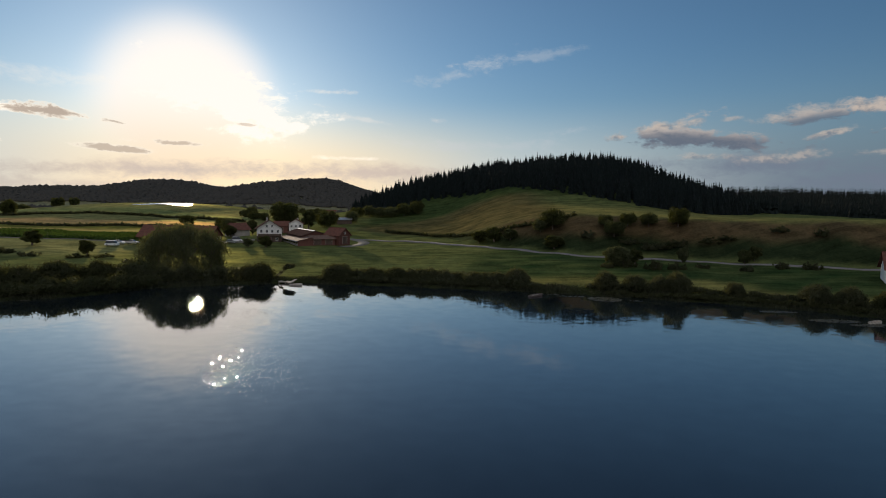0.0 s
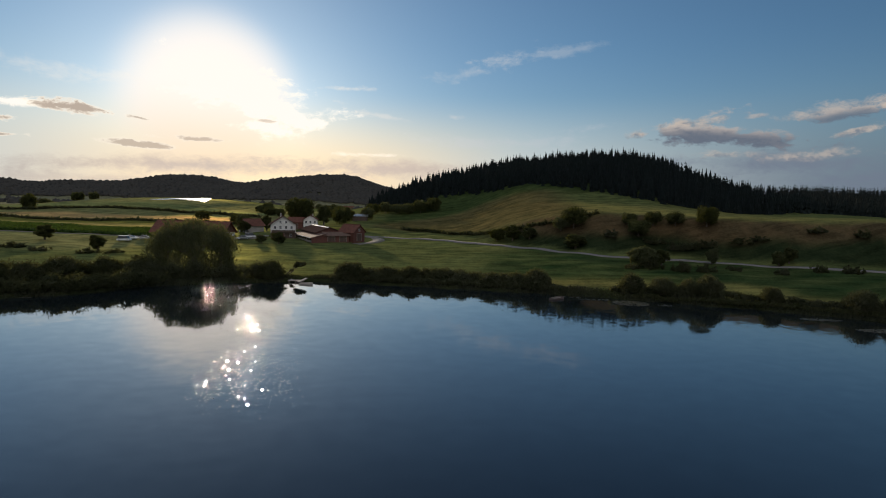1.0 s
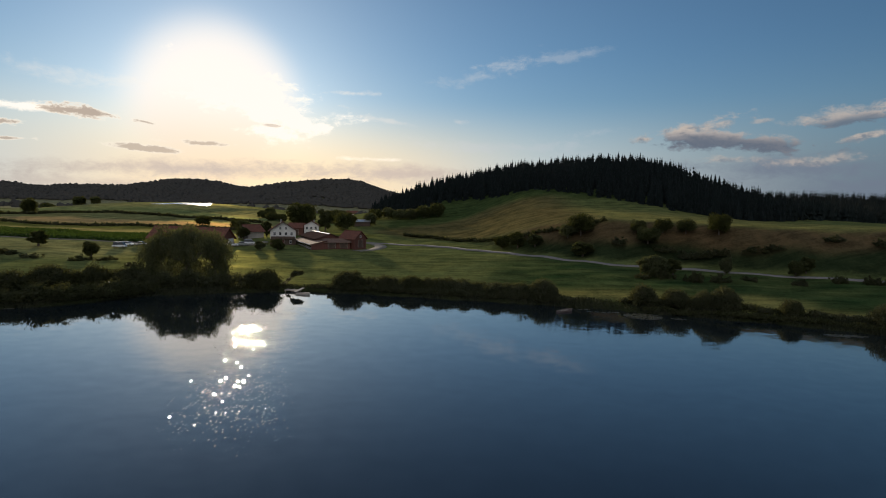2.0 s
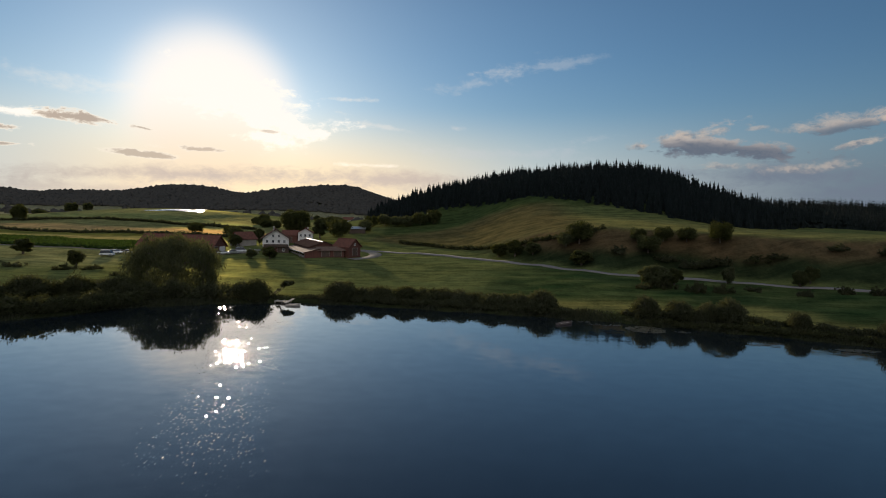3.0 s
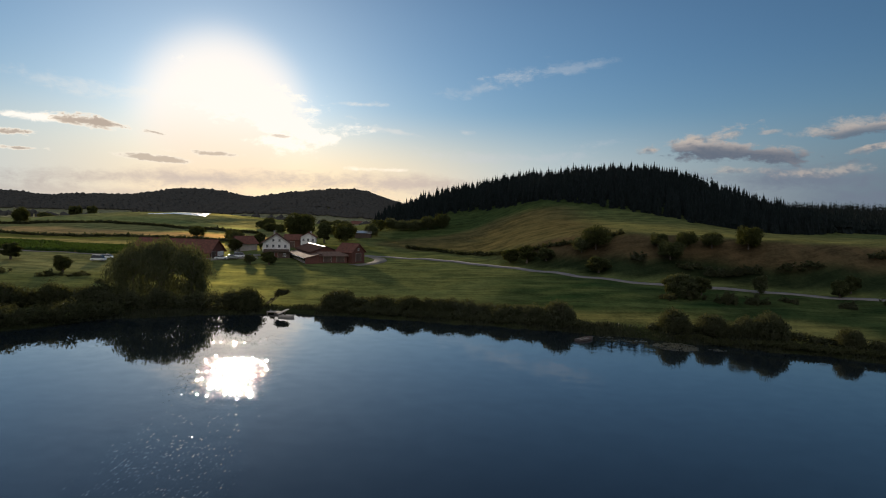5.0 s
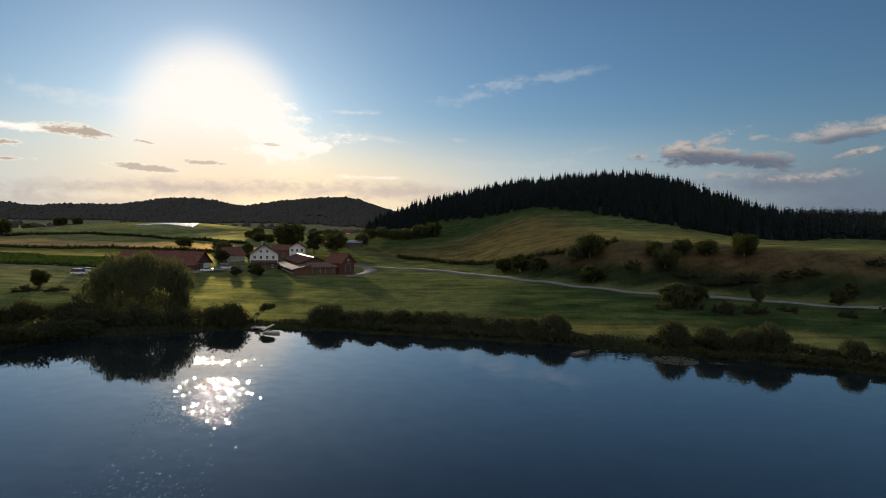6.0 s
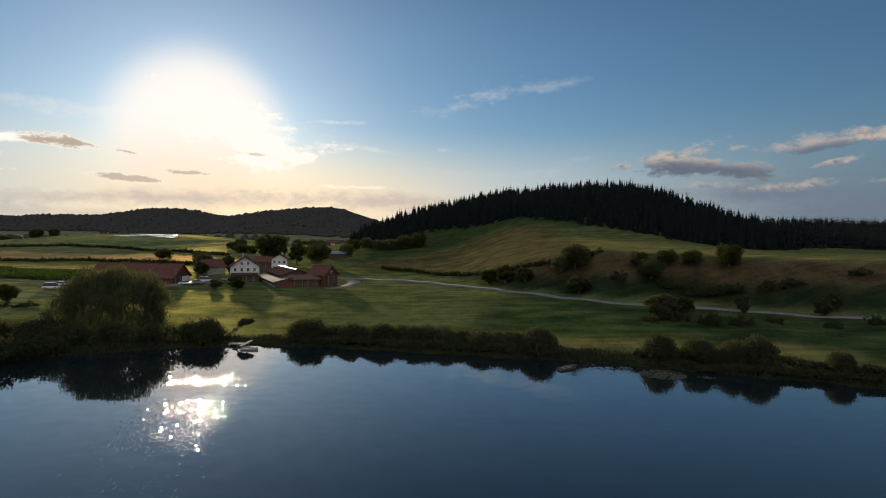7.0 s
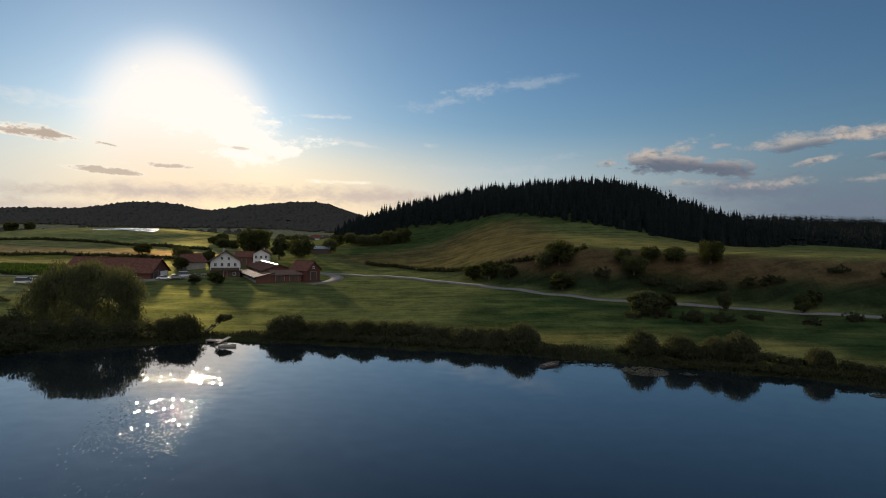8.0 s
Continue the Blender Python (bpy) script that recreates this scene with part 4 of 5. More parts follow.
# ---- hedges, maize, reeds and floating leaves ----
def row_of_leaves(name, points, high, wide, count, size, material, label, category, seed):
    """A long hedge: overlapping leafy balls along a line on the ground."""
    rng = np.random.default_rng(seed)
    pts = np.array(points, float)
    run = np.r_[0, np.cumsum(np.hypot(*np.diff(pts, axis=0).T))]
    balls = []
    for s in np.arange(0, run[-1], wide * 0.5):
        x, y = np.interp(s, run, pts[:, 0]), np.interp(s, run, pts[:, 1])
        h = high * (0.75 + 0.5 * rng.random())
        balls.append((x + 0.3 * rng.normal(), y + 0.3 * rng.normal(), height(x, y) + h * 0.45, wide * 0.55, h * 0.55))
    v, f = leaf_quads(rng, balls, count, size, 0.5)
    tagged(new(name, mesh_of(name, v, f, material)), label, category, kind="stuff")


row_of_leaves("shore_thicket", [(-31, 141.2), (-20, 141.2), (-8, 140.6), (4, 138.2), (14, 135.4), (21, 133.8)], 2.5, 3.6, 22000, 0.15, LEAF_BUSH, "unbroken low thicket along the shore", "thicket", 48)
row_of_leaves("shore_thicket", [(36, 129.6), (46, 128.6), (58, 125.8), (63, 123.6), (70, 120.4), (78, 116.4), (86, 112.2), (100, 104.4), (116, 94.4)], 1.2, 2.8, 16000, 0.15, LEAF_BUSH, "unbroken low thicket along the shore", "thicket", 49)
row_of_leaves("shore_thicket", [(-74.5, 128.5), (-82, 126), (-88, 121), (-97, 113), (-110, 107), (-126, 101)], 4.2, 4.2, 24000, 0.17, LEAF_BUSH, "dark dense thicket of willow scrub on the bank", "thicket", 50)
row_of_leaves("shore_thicket", [(-73, 125.2), (-66, 128.5), (-58, 131.2), (-51, 133.8), (-46, 134.6)], 3.6, 3.4, 14000, 0.15, LEAF_BUSH, "dense scrub between the willow and the pier", "thicket", 51)
row_of_leaves("shore_thicket", [(-32, 137.0), (-20, 136.2), (-8, 134.6), (4, 133.2), (16, 131.6), (24, 130.2)], 1.3, 3.2, 16000, 0.15, LEAF_BUSH, "low dark scrub hanging over the water", "thicket", 52)
row_of_leaves("shore_thicket", [(40, 124.6), (47, 122.8), (58, 120.2), (67, 117.8), (76, 113.6), (90, 105), (112, 92)], 0.8, 2.8, 14000, 0.15, LEAF_BUSH, "low dark scrub hanging over the water", "thicket", 53)
row_of_leaves("shore_thicket", [(-70, 121.5), (-75, 115), (-80, 109), (-86, 105), (-100, 99), (-124, 90)], 3.2, 4.4, 20000, 0.17, LEAF_BUSH, "dense willow scrub hanging over the water", "thicket", 54)
row_of_leaves("field_hedge", [(-33, 277), (-16, 260), (1.4, 240.5), (12, 229), (22, 220), (36, 208.5), (44, 207.5), (50, 209)], 1.6, 2.0, 5200, 0.28, LEAF_BUSH, "long dark hedge along the edge of the stubble field", "hedge", 41)
row_of_leaves("track_hedge", [(-106, 203), (-130, 204.5), (-160, 205), (-200, 206), (-260, 207)], 1.2, 1.6, 4200, 0.28, CORN, "dark strip of tall crop beside the field track", "hedge", 42)
row_of_leaves("valley_hedge", [(-92, 277), (-120, 280), (-165, 281), (-230, 281), (-330, 282)], 1.3, 2.4, 8000, 0.42, LEAF_BUSH, "low hedge across the fields", "hedge", 43)
row_of_leaves("knoll_hedge", [(-130, 332), (-165, 340), (-205, 341), (-250, 337), (-330, 332)], 1.4, 2.8, 8000, 0.46, LEAF_BUSH, "dark hedge at the foot of the knoll", "hedge", 44)


def make_maize():
    """A block of standing maize beside the field track."""
    rng = np.random.default_rng(45)
    verts, faces, n = [], [], 0
    for y in np.arange(207, 236, 0.95):
        for x in np.arange(-262, -124, 0.8):
            px, py = x + 0.2 * rng.normal(), y + 0.1 * rng.normal() - 0.02 * (x + 190)
            z, h, a = 0, 1.3 + 0.35 * rng.random(), 6.28 * rng.random()
            z = float(land(px, py)) if n % 40 == 0 else None
            if z is None:
                z = last
            last = z
            c, s = 0.42 * math.cos(a), 0.42 * math.sin(a)
            verts += [(px - c, py - s, z + h * 0.75), (px, py, z - 0.05), (px + c, py + s, z + h * 0.8), (px, py, z + h)]
            faces += [(n, n + 1, n + 3), (n + 1, n + 2, n + 3)]
            n += 4
    tagged(new("maize_field", mesh_of("maize_field", verts, faces, CORN)), "olive field of standing maize", "crop", kind="stuff")


make_maize()


def make_reeds():
    """Tall grass and reeds on the bank."""
    rng = np.random.default_rng(46)
    count = 42000
    x = -125 + 240 * rng.random(count)
    d = -0.5 + 6.5 * rng.random(count) ** 1.4
    clump = 0.5 + 0.5 * np.sin(x / 2.7 + 2 * np.sin(x / 7.1))
    keep = rng.random(count) < 0.25 + 0.75 * clump
    keep &= ~((x > -44.5) & (x < -33) & (d < 2))
    x, d, clump = x[keep], d[keep], clump[keep]
    y = shore(x) + d
    z = np.maximum(land(x, y), -0.3)
    h = 0.7 * (0.35 + 0.9 * clump * rng.random(len(x))) * np.where(x > 20, 1.15, 0.9)
    a = 6.283 * rng.random(len(x))
    w = 0.10 + 0.08 * rng.random(len(x))
    lean = 0.35 * h * rng.random(len(x))
    base = np.stack([x, y, z], 1)
    side = np.stack([np.cos(a) * w, np.sin(a) * w, 0 * a], 1)
    tip = base + np.stack([-np.sin(a) * lean, np.cos(a) * lean, h], 1)
    verts = np.stack([base - side, base + side, tip], 1).reshape(-1, 3)
    i = np.arange(len(x)) * 3
    tagged(new("bank_reeds", mesh_of("bank_reeds", verts, np.stack([i, i + 1, i + 2], 1), REED)), "tall pale grass and reeds along the bank", "reeds", kind="stuff")


make_reeds()


def make_floating():
    """Mats of floating leaves and dead stalks off the shore."""
    rng = np.random.default_rng(47)
    verts, faces, n = [], [], 0
    for cx, cy, lx, ly, count in [(37.3, 119.6, 3.8, 3.2, 330), (30.0, 122.8, 3.5, 0.6, 26), (26.0, 125.2, 2.0, 0.5, 12), (44.0, 118.4, 1.4, 0.8, 26), (76, 100.0, 5.0, 1.6, 240), (81, 96.5, 4.5, 1.2, 200), (70, 108.5, 4.0, 1.0, 120), (-88, 103.0, 4.0, 1.2, 110), (-84, 110.0, 2.0, 1.5, 60)]:
        for k in range(count):
            a, r = 6.283 * rng.random(), math.sqrt(rng.random())
            x, y, z = cx + lx * r * math.cos(a), cy + ly * r * math.sin(a), 0.015 + 0.05 * rng.random()
            s, t = 0.13 + 0.22 * rng.random(), 6.28 * rng.random()
            ring = [(x + s * math.cos(t + q), y + s * math.sin(t + q), z + 0.03 * math.sin(q * 2 + t)) for q in (0.3, 1.2, 2.1, 3.0, 3.9, 4.8, 5.7)]
            verts += ring
            faces.append(tuple(range(n, n + 7)))
            n += 7
            if k % 5 == 0:
                h = 0.25 + 0.5 * rng.random()
                verts += [(x - 0.03, y, -0.05), (x + 0.03, y, -0.05), (x + 0.2 * rng.normal(), y, h)]
                faces.append((n, n + 1, n + 2))
                n += 3
    tagged(new("floating_leaves", mesh_of("floating_leaves", verts, faces, PAD)), "mats of yellowish floating water plants off the bank", "water plants", kind="stuff")


make_floating()

# ---- buildings ----
def prism(name, w, l, eave, ridge, material, base=-0.8):
    """Walls with gable ends; the ridge runs along y."""
    a, b = w / 2, l / 2
    v = [(-a, -b, base), (a, -b, base), (a, b, base), (-a, b, base), (-a, -b, eave), (a, -b, eave), (a, b, eave), (-a, b, eave), (0, -b, ridge), (0, b, ridge)]
    f = [(0, 1, 5, 8, 4), (2, 3, 7, 9, 6), (1, 2, 6, 5), (3, 0, 4, 7), (4, 8, 9, 7), (5, 6, 9, 8), (3, 2, 1, 0)]
    return mesh_of(name, v, f, material)


def roof_slab(name, w, l, eave, ridge, material, side, over=0.6, thick=0.18):
    """One slope of a gable roof, with its overhang and thickness."""
    a, b = w / 2, l / 2 + over
    s = (ridge - eave) / a
    lo, hi = eave - s * over, ridge
    x = side * (a + over)
    v = [(0, -b, hi), (x, -b, lo), (x, b, lo), (0, b, hi), (0, -b, hi + thick), (x, -b, lo + thick), (x, b, lo + thick), (0, b, hi + thick)]
    f = [(0, 1, 2, 3), (7, 6, 5, 4), (0, 4, 5, 1), (1, 5, 6, 2), (2, 6, 7, 3), (3, 7, 4, 0)]
    return mesh_of(name, v, f if side > 0 else [q[::-1] for q in f], material)


def window(parent, m, w=1.0, h=1.2, frame_mat=None):
    """A casement: frame with two lights and a bar, and a sill."""
    t = 0.09
    bm = bmesh.new()
    for sx, sz, cx, cz in ((t, h, -w / 2 + t / 2, 0), (t, h, w / 2 - t / 2, 0), (w - 2 * t, t, 0, 0), (w - 2 * t, t, 0, h - t), (0.06, h - 2 * t, 0, t)):
        q = bmesh.ops.create_cube(bm, size=1)["verts"]
        bmesh.ops.scale(bm, vec=(sx, 0.10, sz), verts=q)
        bmesh.ops.translate(bm, vec=(cx, -0.03, cz + sz / 2), verts=q)
    me = bpy.data.meshes.new("frame")
    bm.to_mesh(me)
    bm.free()
    me.materials.append(frame_mat or WALL_WHITE)
    win = part("window", me, parent, m=m)
    part("pane", box_mesh("pane", w - 2 * t, 0.03, h - 2 * t, GLASS_DARK, 0, (0, -0.012, t)), win)
    part("sill", box_mesh("sill", w + 0.2, 0.22, 0.06, PLASTER_GREY, 0.01, (0, -0.10, -0.07)), win)
    return win


def gabled(name, x, y, turn, w, l, eave, ridge, wall, roof, label, category, over=0.6, z=None, lower=None, lower_h=0.0):
    z = height(x, y) if z is None else z
    root = thing(name, Matrix.Translation((x, y, z)) @ Matrix.Rotation(radians(turn), 4, "Z"), label, category)
    part("wall", prism("wall", w, l, eave, ridge - 0.05, wall), root)
    for side in (-1, 1):
        part("roof_slope", roof_slab("roof_slope", w, l, eave, ridge, roof, side, over), root)
    part("ridge_cap", box_mesh("ridge_cap", 0.35, l + 2 * over, 0.14, roof, 0.05, (0, 0, ridge + 0.13)), root)
    if lower:
        part("lower_storey", box_mesh("lower_storey", w + 0.06, l + 0.06, lower_h + 0.8, lower, 0.01, (0, 0, -0.8)), root)
    return root


def on_front(l, x, z):
    return Matrix.Translation((x, -l / 2 - 0.01, z))


def on_side(w, side, y, z):
    return Matrix.Translation((side * (w / 2 + 0.01), y, z)) @ Matrix.Rotation(side * math.pi / 2, 4, "Z")


def door(parent, m, w, h, material):
    d = part("door", box_mesh("door", w, 0.08, h, material, 0.01, (0, -0.03, 0)), parent, m=m)
    part("door_frame", gate_frame(w, h), d)
    part("handle", box_mesh("handle", 0.05, 0.08, 0.18, SHEET_METAL, 0.01, (w * 0.38, -0.09, h * 0.48)), d)
    return d


def gate_frame(w, h):
    """A frame round a door: two jambs and a lintel in one piece."""
    a, b, t = w / 2 + 0.1, w / 2, h + 0.1
    ring = [(-a, 0), (-b, 0), (-b, h), (b, h), (b, 0), (a, 0), (a, t), (-a, t)]
    v = [(x, -0.1, z) for x, z in ring] + [(x, 0.0, z) for x, z in ring]
    f = [(0, 1, 2, 7), (2, 3, 6, 7), (3, 4, 5, 6), (8, 15, 10, 9), (10, 15, 14, 11), (11, 14, 13, 12)] + [(i, i + 8, (i + 1) % 8 + 8, (i + 1) % 8) for i in range(8)]
    return mesh_of("door_frame", v, f, TIMBER)


def chimney(parent, x, y, z, high=1.3):
    c = part("chimney", box_mesh("chimney", 0.6, 0.6, high, PLASTER_GREY, 0.02, (x, y, z)), parent)
    part("chimney_cap", box_mesh("chimney_cap", 0.78, 0.78, 0.1, PLASTER_GREY, 0.02, (x, y, z + high)), c)


def farmhouse():
    w, l, z = 9.9, 10.5, 4.3
    root = gabled("farmhouse", -77.4, 226.5, 21, w, l, 5.9, 9.2, WALL_WHITE, TILES_DARK, "white farmhouse with a brown wooden lower storey and tiled gable roof", "house", 0.9, z, BOARDS_DARK, 2.5)
    for x in (-3.0, 3.0):
        window(root, on_front(l + 0.06, x, 0.7), 1.0, 1.2)
    for x in (-3.3, -1.1, 1.1, 3.3):
        window(root, on_front(l, x, 4.0), 0.95, 1.25)
    for x in (-1.1, 1.1):
        window(root, on_front(l, x, 6.3), 0.85, 1.05)
    for y in (-3.5, 0, 3.5):
        window(root, on_side(w, 1, y, 3.4), 1.0, 1.3)
        window(root, on_side(w, -1, y, 3.4), 1.0, 1.3)
    door(root, on_front(l + 0.06, 0, 0.1), 1.1, 2.1, BOARDS_RED)
    chimney(root, -0.8, 1.5, 8.6, 1.6)
    part("balcony", box_mesh("balcony", w - 0.6, 1.1, 0.95, BOARDS_DARK, 0.02, (0, -l / 2 - 0.62, 2.55)), root)


def annex_house():
    w, l = 6.4, 7.5
    root = gabled("annex_house", -75.2, 259.0, 14, w, l, 5.0, 6.9, WALL_WHITE, TILES_RED, "smaller white house with two rows of windows", "house", 0.6, 6.3)
    for z in (0.7, 3.1):
        for x in (-2.0, 0.0, 2.0):
            window(root, on_front(l, x, z), 0.95, 1.25)
    for y in (-2.0, 1.5):
        window(root, on_side(w, 1, y, 3.1), 0.95, 1.25)
    chimney(root, 0.9, 0.5, 6.1)
    wing = gabled("tiled_outbuilding", -82.8, 260.5, 98, 6.5, 7.0, 3.6, 5.6, BOARDS_RED, TILES_RED, "low red-tiled outbuilding beside the white house", "outbuilding", 0.5, 6.3)
    door(wing, on_side(6.5, -1, 0, 0.0), 2.4, 2.6, BOARDS_DARK)


def main_barn():
    w, l, turn = 11.0, 25.0, 31.5
    root = gabled("cattle_barn", -61.5, 228.0, turn, w, l, 2.8, 4.7, BOARDS_RED, TILES_DARK, "long red-brown cattle barn with an old tiled roof", "barn", 0.7, 4.9)
    part("ridge_sheet", mesh_of("ridge_sheet", [(-0.75, -12.6, 4.62), (-0.2, -12.6, 4.84), (-0.2, 12.6, 4.84), (-0.75, 12.6, 4.62), (-0.75, -12.6, 4.70), (-0.2, -12.6, 4.92), (-0.2, 12.6, 4.92), (-0.75, 12.6, 4.70)],
                                [(0, 1, 2, 3), (7, 6, 5, 4), (0, 4, 5, 1), (1, 5, 6, 2), (2, 6, 7, 3), (3, 7, 4, 0)], SHEET_METAL), root, "shining metal strip along the ridge")
    for y in (-9, -3, 3, 9):
        door(root, on_side(w, 1, y, 0.0), 2.6, 2.3, BOARDS_DARK)
    door(root, on_front(l, 0, 0.0), 3.2, 2.8, BOARDS_DARK)


def open_shed():
    """The low open-fronted shed with its single slope of brown roof."""
    l, w = 30.0, 6.2
    root = thing("open_shed", Matrix.Translation((-64.2, 220.6, 4.2)) @ Matrix.Rotation(radians(31.5), 4, "Z"), "low open-fronted shed with a pale brown sheet roof", "shed")
    v = [(-3.6, -15.4, 1.75), (3.0, -15.4, 3.35), (3.0, 15.4, 3.35), (-3.6, 15.4, 1.75)]
    part("roof", mesh_of("roof", v + [(a, b, c + 0.14) for a, b, c in v], [(0, 1, 2, 3), (7, 6, 5, 4), (0, 4, 5, 1), (1, 5, 6, 2), (2, 6, 7, 3), (3, 7, 4, 0)], TILES_BROWN), root)
    part("fascia", box_mesh("fascia", 0.06, 30.8, 0.22, WALL_WHITE, 0.01, (-3.64, 0, 1.66)), root, "white eaves board")
    part("back_wall", box_mesh("back_wall", 0.2, l, 3.9, BOARDS_RED, 0.02, (2.7, 0, -0.8)), root)
    for y in (-14.9, 14.9):
        a = -3.1
        q = [(a, y - 0.08, -0.8), (2.6, y - 0.08, -0.8), (2.6, y - 0.08, 3.15), (a, y - 0.08, 1.8), (a, y + 0.08, -0.8), (2.6, y + 0.08, -0.8), (2.6, y + 0.08, 3.15), (a, y + 0.08, 1.8)]
        part("end_wall", mesh_of("end_wall", q, [(0, 1, 2, 3), (7, 6, 5, 4), (0, 4, 5, 1), (1, 5, 6, 2), (2, 6, 7, 3), (3, 7, 4, 0)], BOARDS_RED), root)
    me = box_mesh("post", 0.2, 0.2, 2.6, TIMBER, 0.02, (0, 0, -0.8))
    for y in np.linspace(-14.5, 14.5, 9):
        part("post", me, root, m=Matrix.Translation((-3.0, float(y), 0)))
    part("feed_wall", box_mesh("feed_wall", 0.2, l - 1, 0.8, PLASTER_GREY, 0.02, (-2.6, 0, -0.2)), root)


def other_farm_buildings():
    b = gabled("wagon_shed", -52.0, 214.5, 118, 7.5, 9.5, 2.3, 3.4, BOARDS_RED, TILES_BROWN, "red-boarded wagon shed with a low brown roof", "shed", 0.6, 4.5)
    door(b, on_side(7.5, -1, 2.3, 0), 2.8, 2.0, BOARDS_DARK)
    door(b, on_side(7.5, -1, -2.3, 0), 2.8, 2.0, BOARDS_DARK)
    b = gabled("gabled_barn", -46.0, 218.5, 62, 6.8, 7.6, 3.6, 6.3, BOARDS_RED, TILES_RED, "dark red boarded barn with a steep gable roof", "barn", 0.6, 4.7)
    door(b, on_front(7.6, 0, 0), 2.8, 2.9, BOARDS_DARK)
    window(b, on_front(7.6, 0, 3.9), 0.9, 0.9)
    door(b, on_side(6.8, -1, 0, 0), 2.6, 2.5, BOARDS_DARK)
    b = gabled("long_barn", -109.5, 214.0, 90, 11.0, 29.0, 2.6, 6.6, BOARDS_RED, TILES_RED, "long low barn with a wide dark red roof", "barn", 0.8, 4.2)
    part("gable_panel", box_mesh("gable_panel", 4.6, 0.1, 3.0, WALL_WHITE, 0.01, (2.6, -14.56, -0.6)), b, "whitewashed part of the gable wall")
    door(b, on_front(29.0, -2.5, 0), 3.0, 2.6, BOARDS_DARK)
    for q in (-9, -3, 3, 9):
        window(b, on_side(11.0, -1, q, 0.9), 1.4, 0.9)
    b = gabled("small_gabled_house", -96.0, 238.5, -32, 7.0, 8.0, 3.6, 6.2, PLASTER_GREY, TILES_RED, "small plastered house with a steep red roof", "house", 0.6, 5.2)
    window(b, on_front(8.0, -1.6, 1.2), 1.0, 1.2)
    window(b, on_front(8.0, 1.6, 1.2), 1.0, 1.2)
    window(b, on_front(8.0, 0, 3.7), 0.9, 1.0)
    b = gabled("metal_roofed_shed", -63.5, 318.0, 100, 6.0, 9.0, 2.4, 3.4, BOARDS_DARK, SHEET_METAL, "distant shed with a bright metal roof", "shed", 0.4)
    # far farmsteads of the valley
    for x, y, turn, w, l, wall in ((-176, 780, 80, 11, 16, WALL_WHITE), (-148, 775, 10, 9, 12, WALL_WHITE), (-300, 600, 70, 9, 14, PLASTER_GREY), (-560, 820, 30, 10, 15, WALL_WHITE)):
        b = gabled("far_farmhouse", x, y, turn, w, l, 5.0, 9.0, wall, TILES_RED, "far farmhouse among trees in the valley", "house", 0.7)
        for q in (-3, 0, 3):
            window(b, on_front(l, q, 2.8), 1.1, 1.4)
    # the summer house on the hill meadow and the house by the lake
    b = gabled("hill_hut", 37.5, 391.0, 20, 3.0, 3.6, 2.2, 3.2, WALL_WHITE, TILES_BROWN, "tiny white hut at the edge of the forest", "hut", 0.3)
    door(b, on_front(3.6, 0, 0), 0.9, 1.9, BOARDS_DARK)
    b = gabled("lakeside_house", 115.2, 129.8, 60, 8.5, 11.0, 3.6, 7.2, WALL_WHITE, TILES_RED, "white lakeside house with a red tiled roof", "house", 0.7)
    for q in (-2.6, 0.0, 2.6):
        window(b, on_front(11.0, q, 1.1), 1.0, 1.3)
    for q in (-3, 0, 3):
        window(b, on_side(8.5, -1, q, 1.1), 1.0, 1.3)
    window(b, on_front(11.0, 0, 4.2), 1.0, 1.2)


farmhouse()
annex_house()
main_barn()
open_shed()
other_farm_buildings()


def add_glint_trough(x, y, turn, label, long=2.4):
    """A zinc water trough on two feet, brim full, added as a reflector for a glint."""
    root = thing("glint_trough", Matrix.Translation((x, y, height(x, y) - 0.02)) @ Matrix.Rotation(radians(turn), 4, "Z"), label, "trough")
    a, b, t, h = long / 2, 0.55, 0.06, 0.75
    v = [(-a, -b, 0.15), (a, -b, 0.15), (a, b, 0.15), (-a, b, 0.15), (-a, -b, h), (a, -b, h), (a, b, h), (-a, b, h),
         (-a + t, -b + t, h), (a - t, -b + t, h), (a - t, b - t, h), (-a + t, b - t, h), (-a + t, -b + t, 0.3), (a - t, -b + t, 0.3), (a - t, b - t, 0.3), (-a + t, b - t, 0.3)]
    f = [(3, 2, 1, 0), (0, 1, 5, 4), (1, 2, 6, 5), (2, 3, 7, 6), (3, 0, 4, 7), (4, 5, 9, 8), (5, 6, 10, 9), (6, 7, 11, 10), (7, 4, 8, 11), (8, 9, 13, 12), (9, 10, 14, 13), (10, 11, 15, 14), (11, 8, 12, 15), (12, 13, 14, 15)]
    part("basin", mesh_of("basin", v, f, SHEET_METAL), root)
    part("water", box_mesh("water", long - 0.14, 0.96, 0.3, WATER, 0, (0, 0, 0.36)), root, "still water in the trough")
    for q in (-0.8, 0.8):
        part("foot", box_mesh("foot", 0.16, 0.9, 0.2, TIMBER, 0.02, (q * a, 0, 0)), root)


# invented troughs: flat metal and water placed to mirror the low sun
add_glint_trough(-83.2, 222.0, 10, "zinc trough added for a sun glint beside the farmhouse")
add_glint_trough(-80.8, 214.5, 60, "zinc trough added for a sun glint on the yard", 2.0)


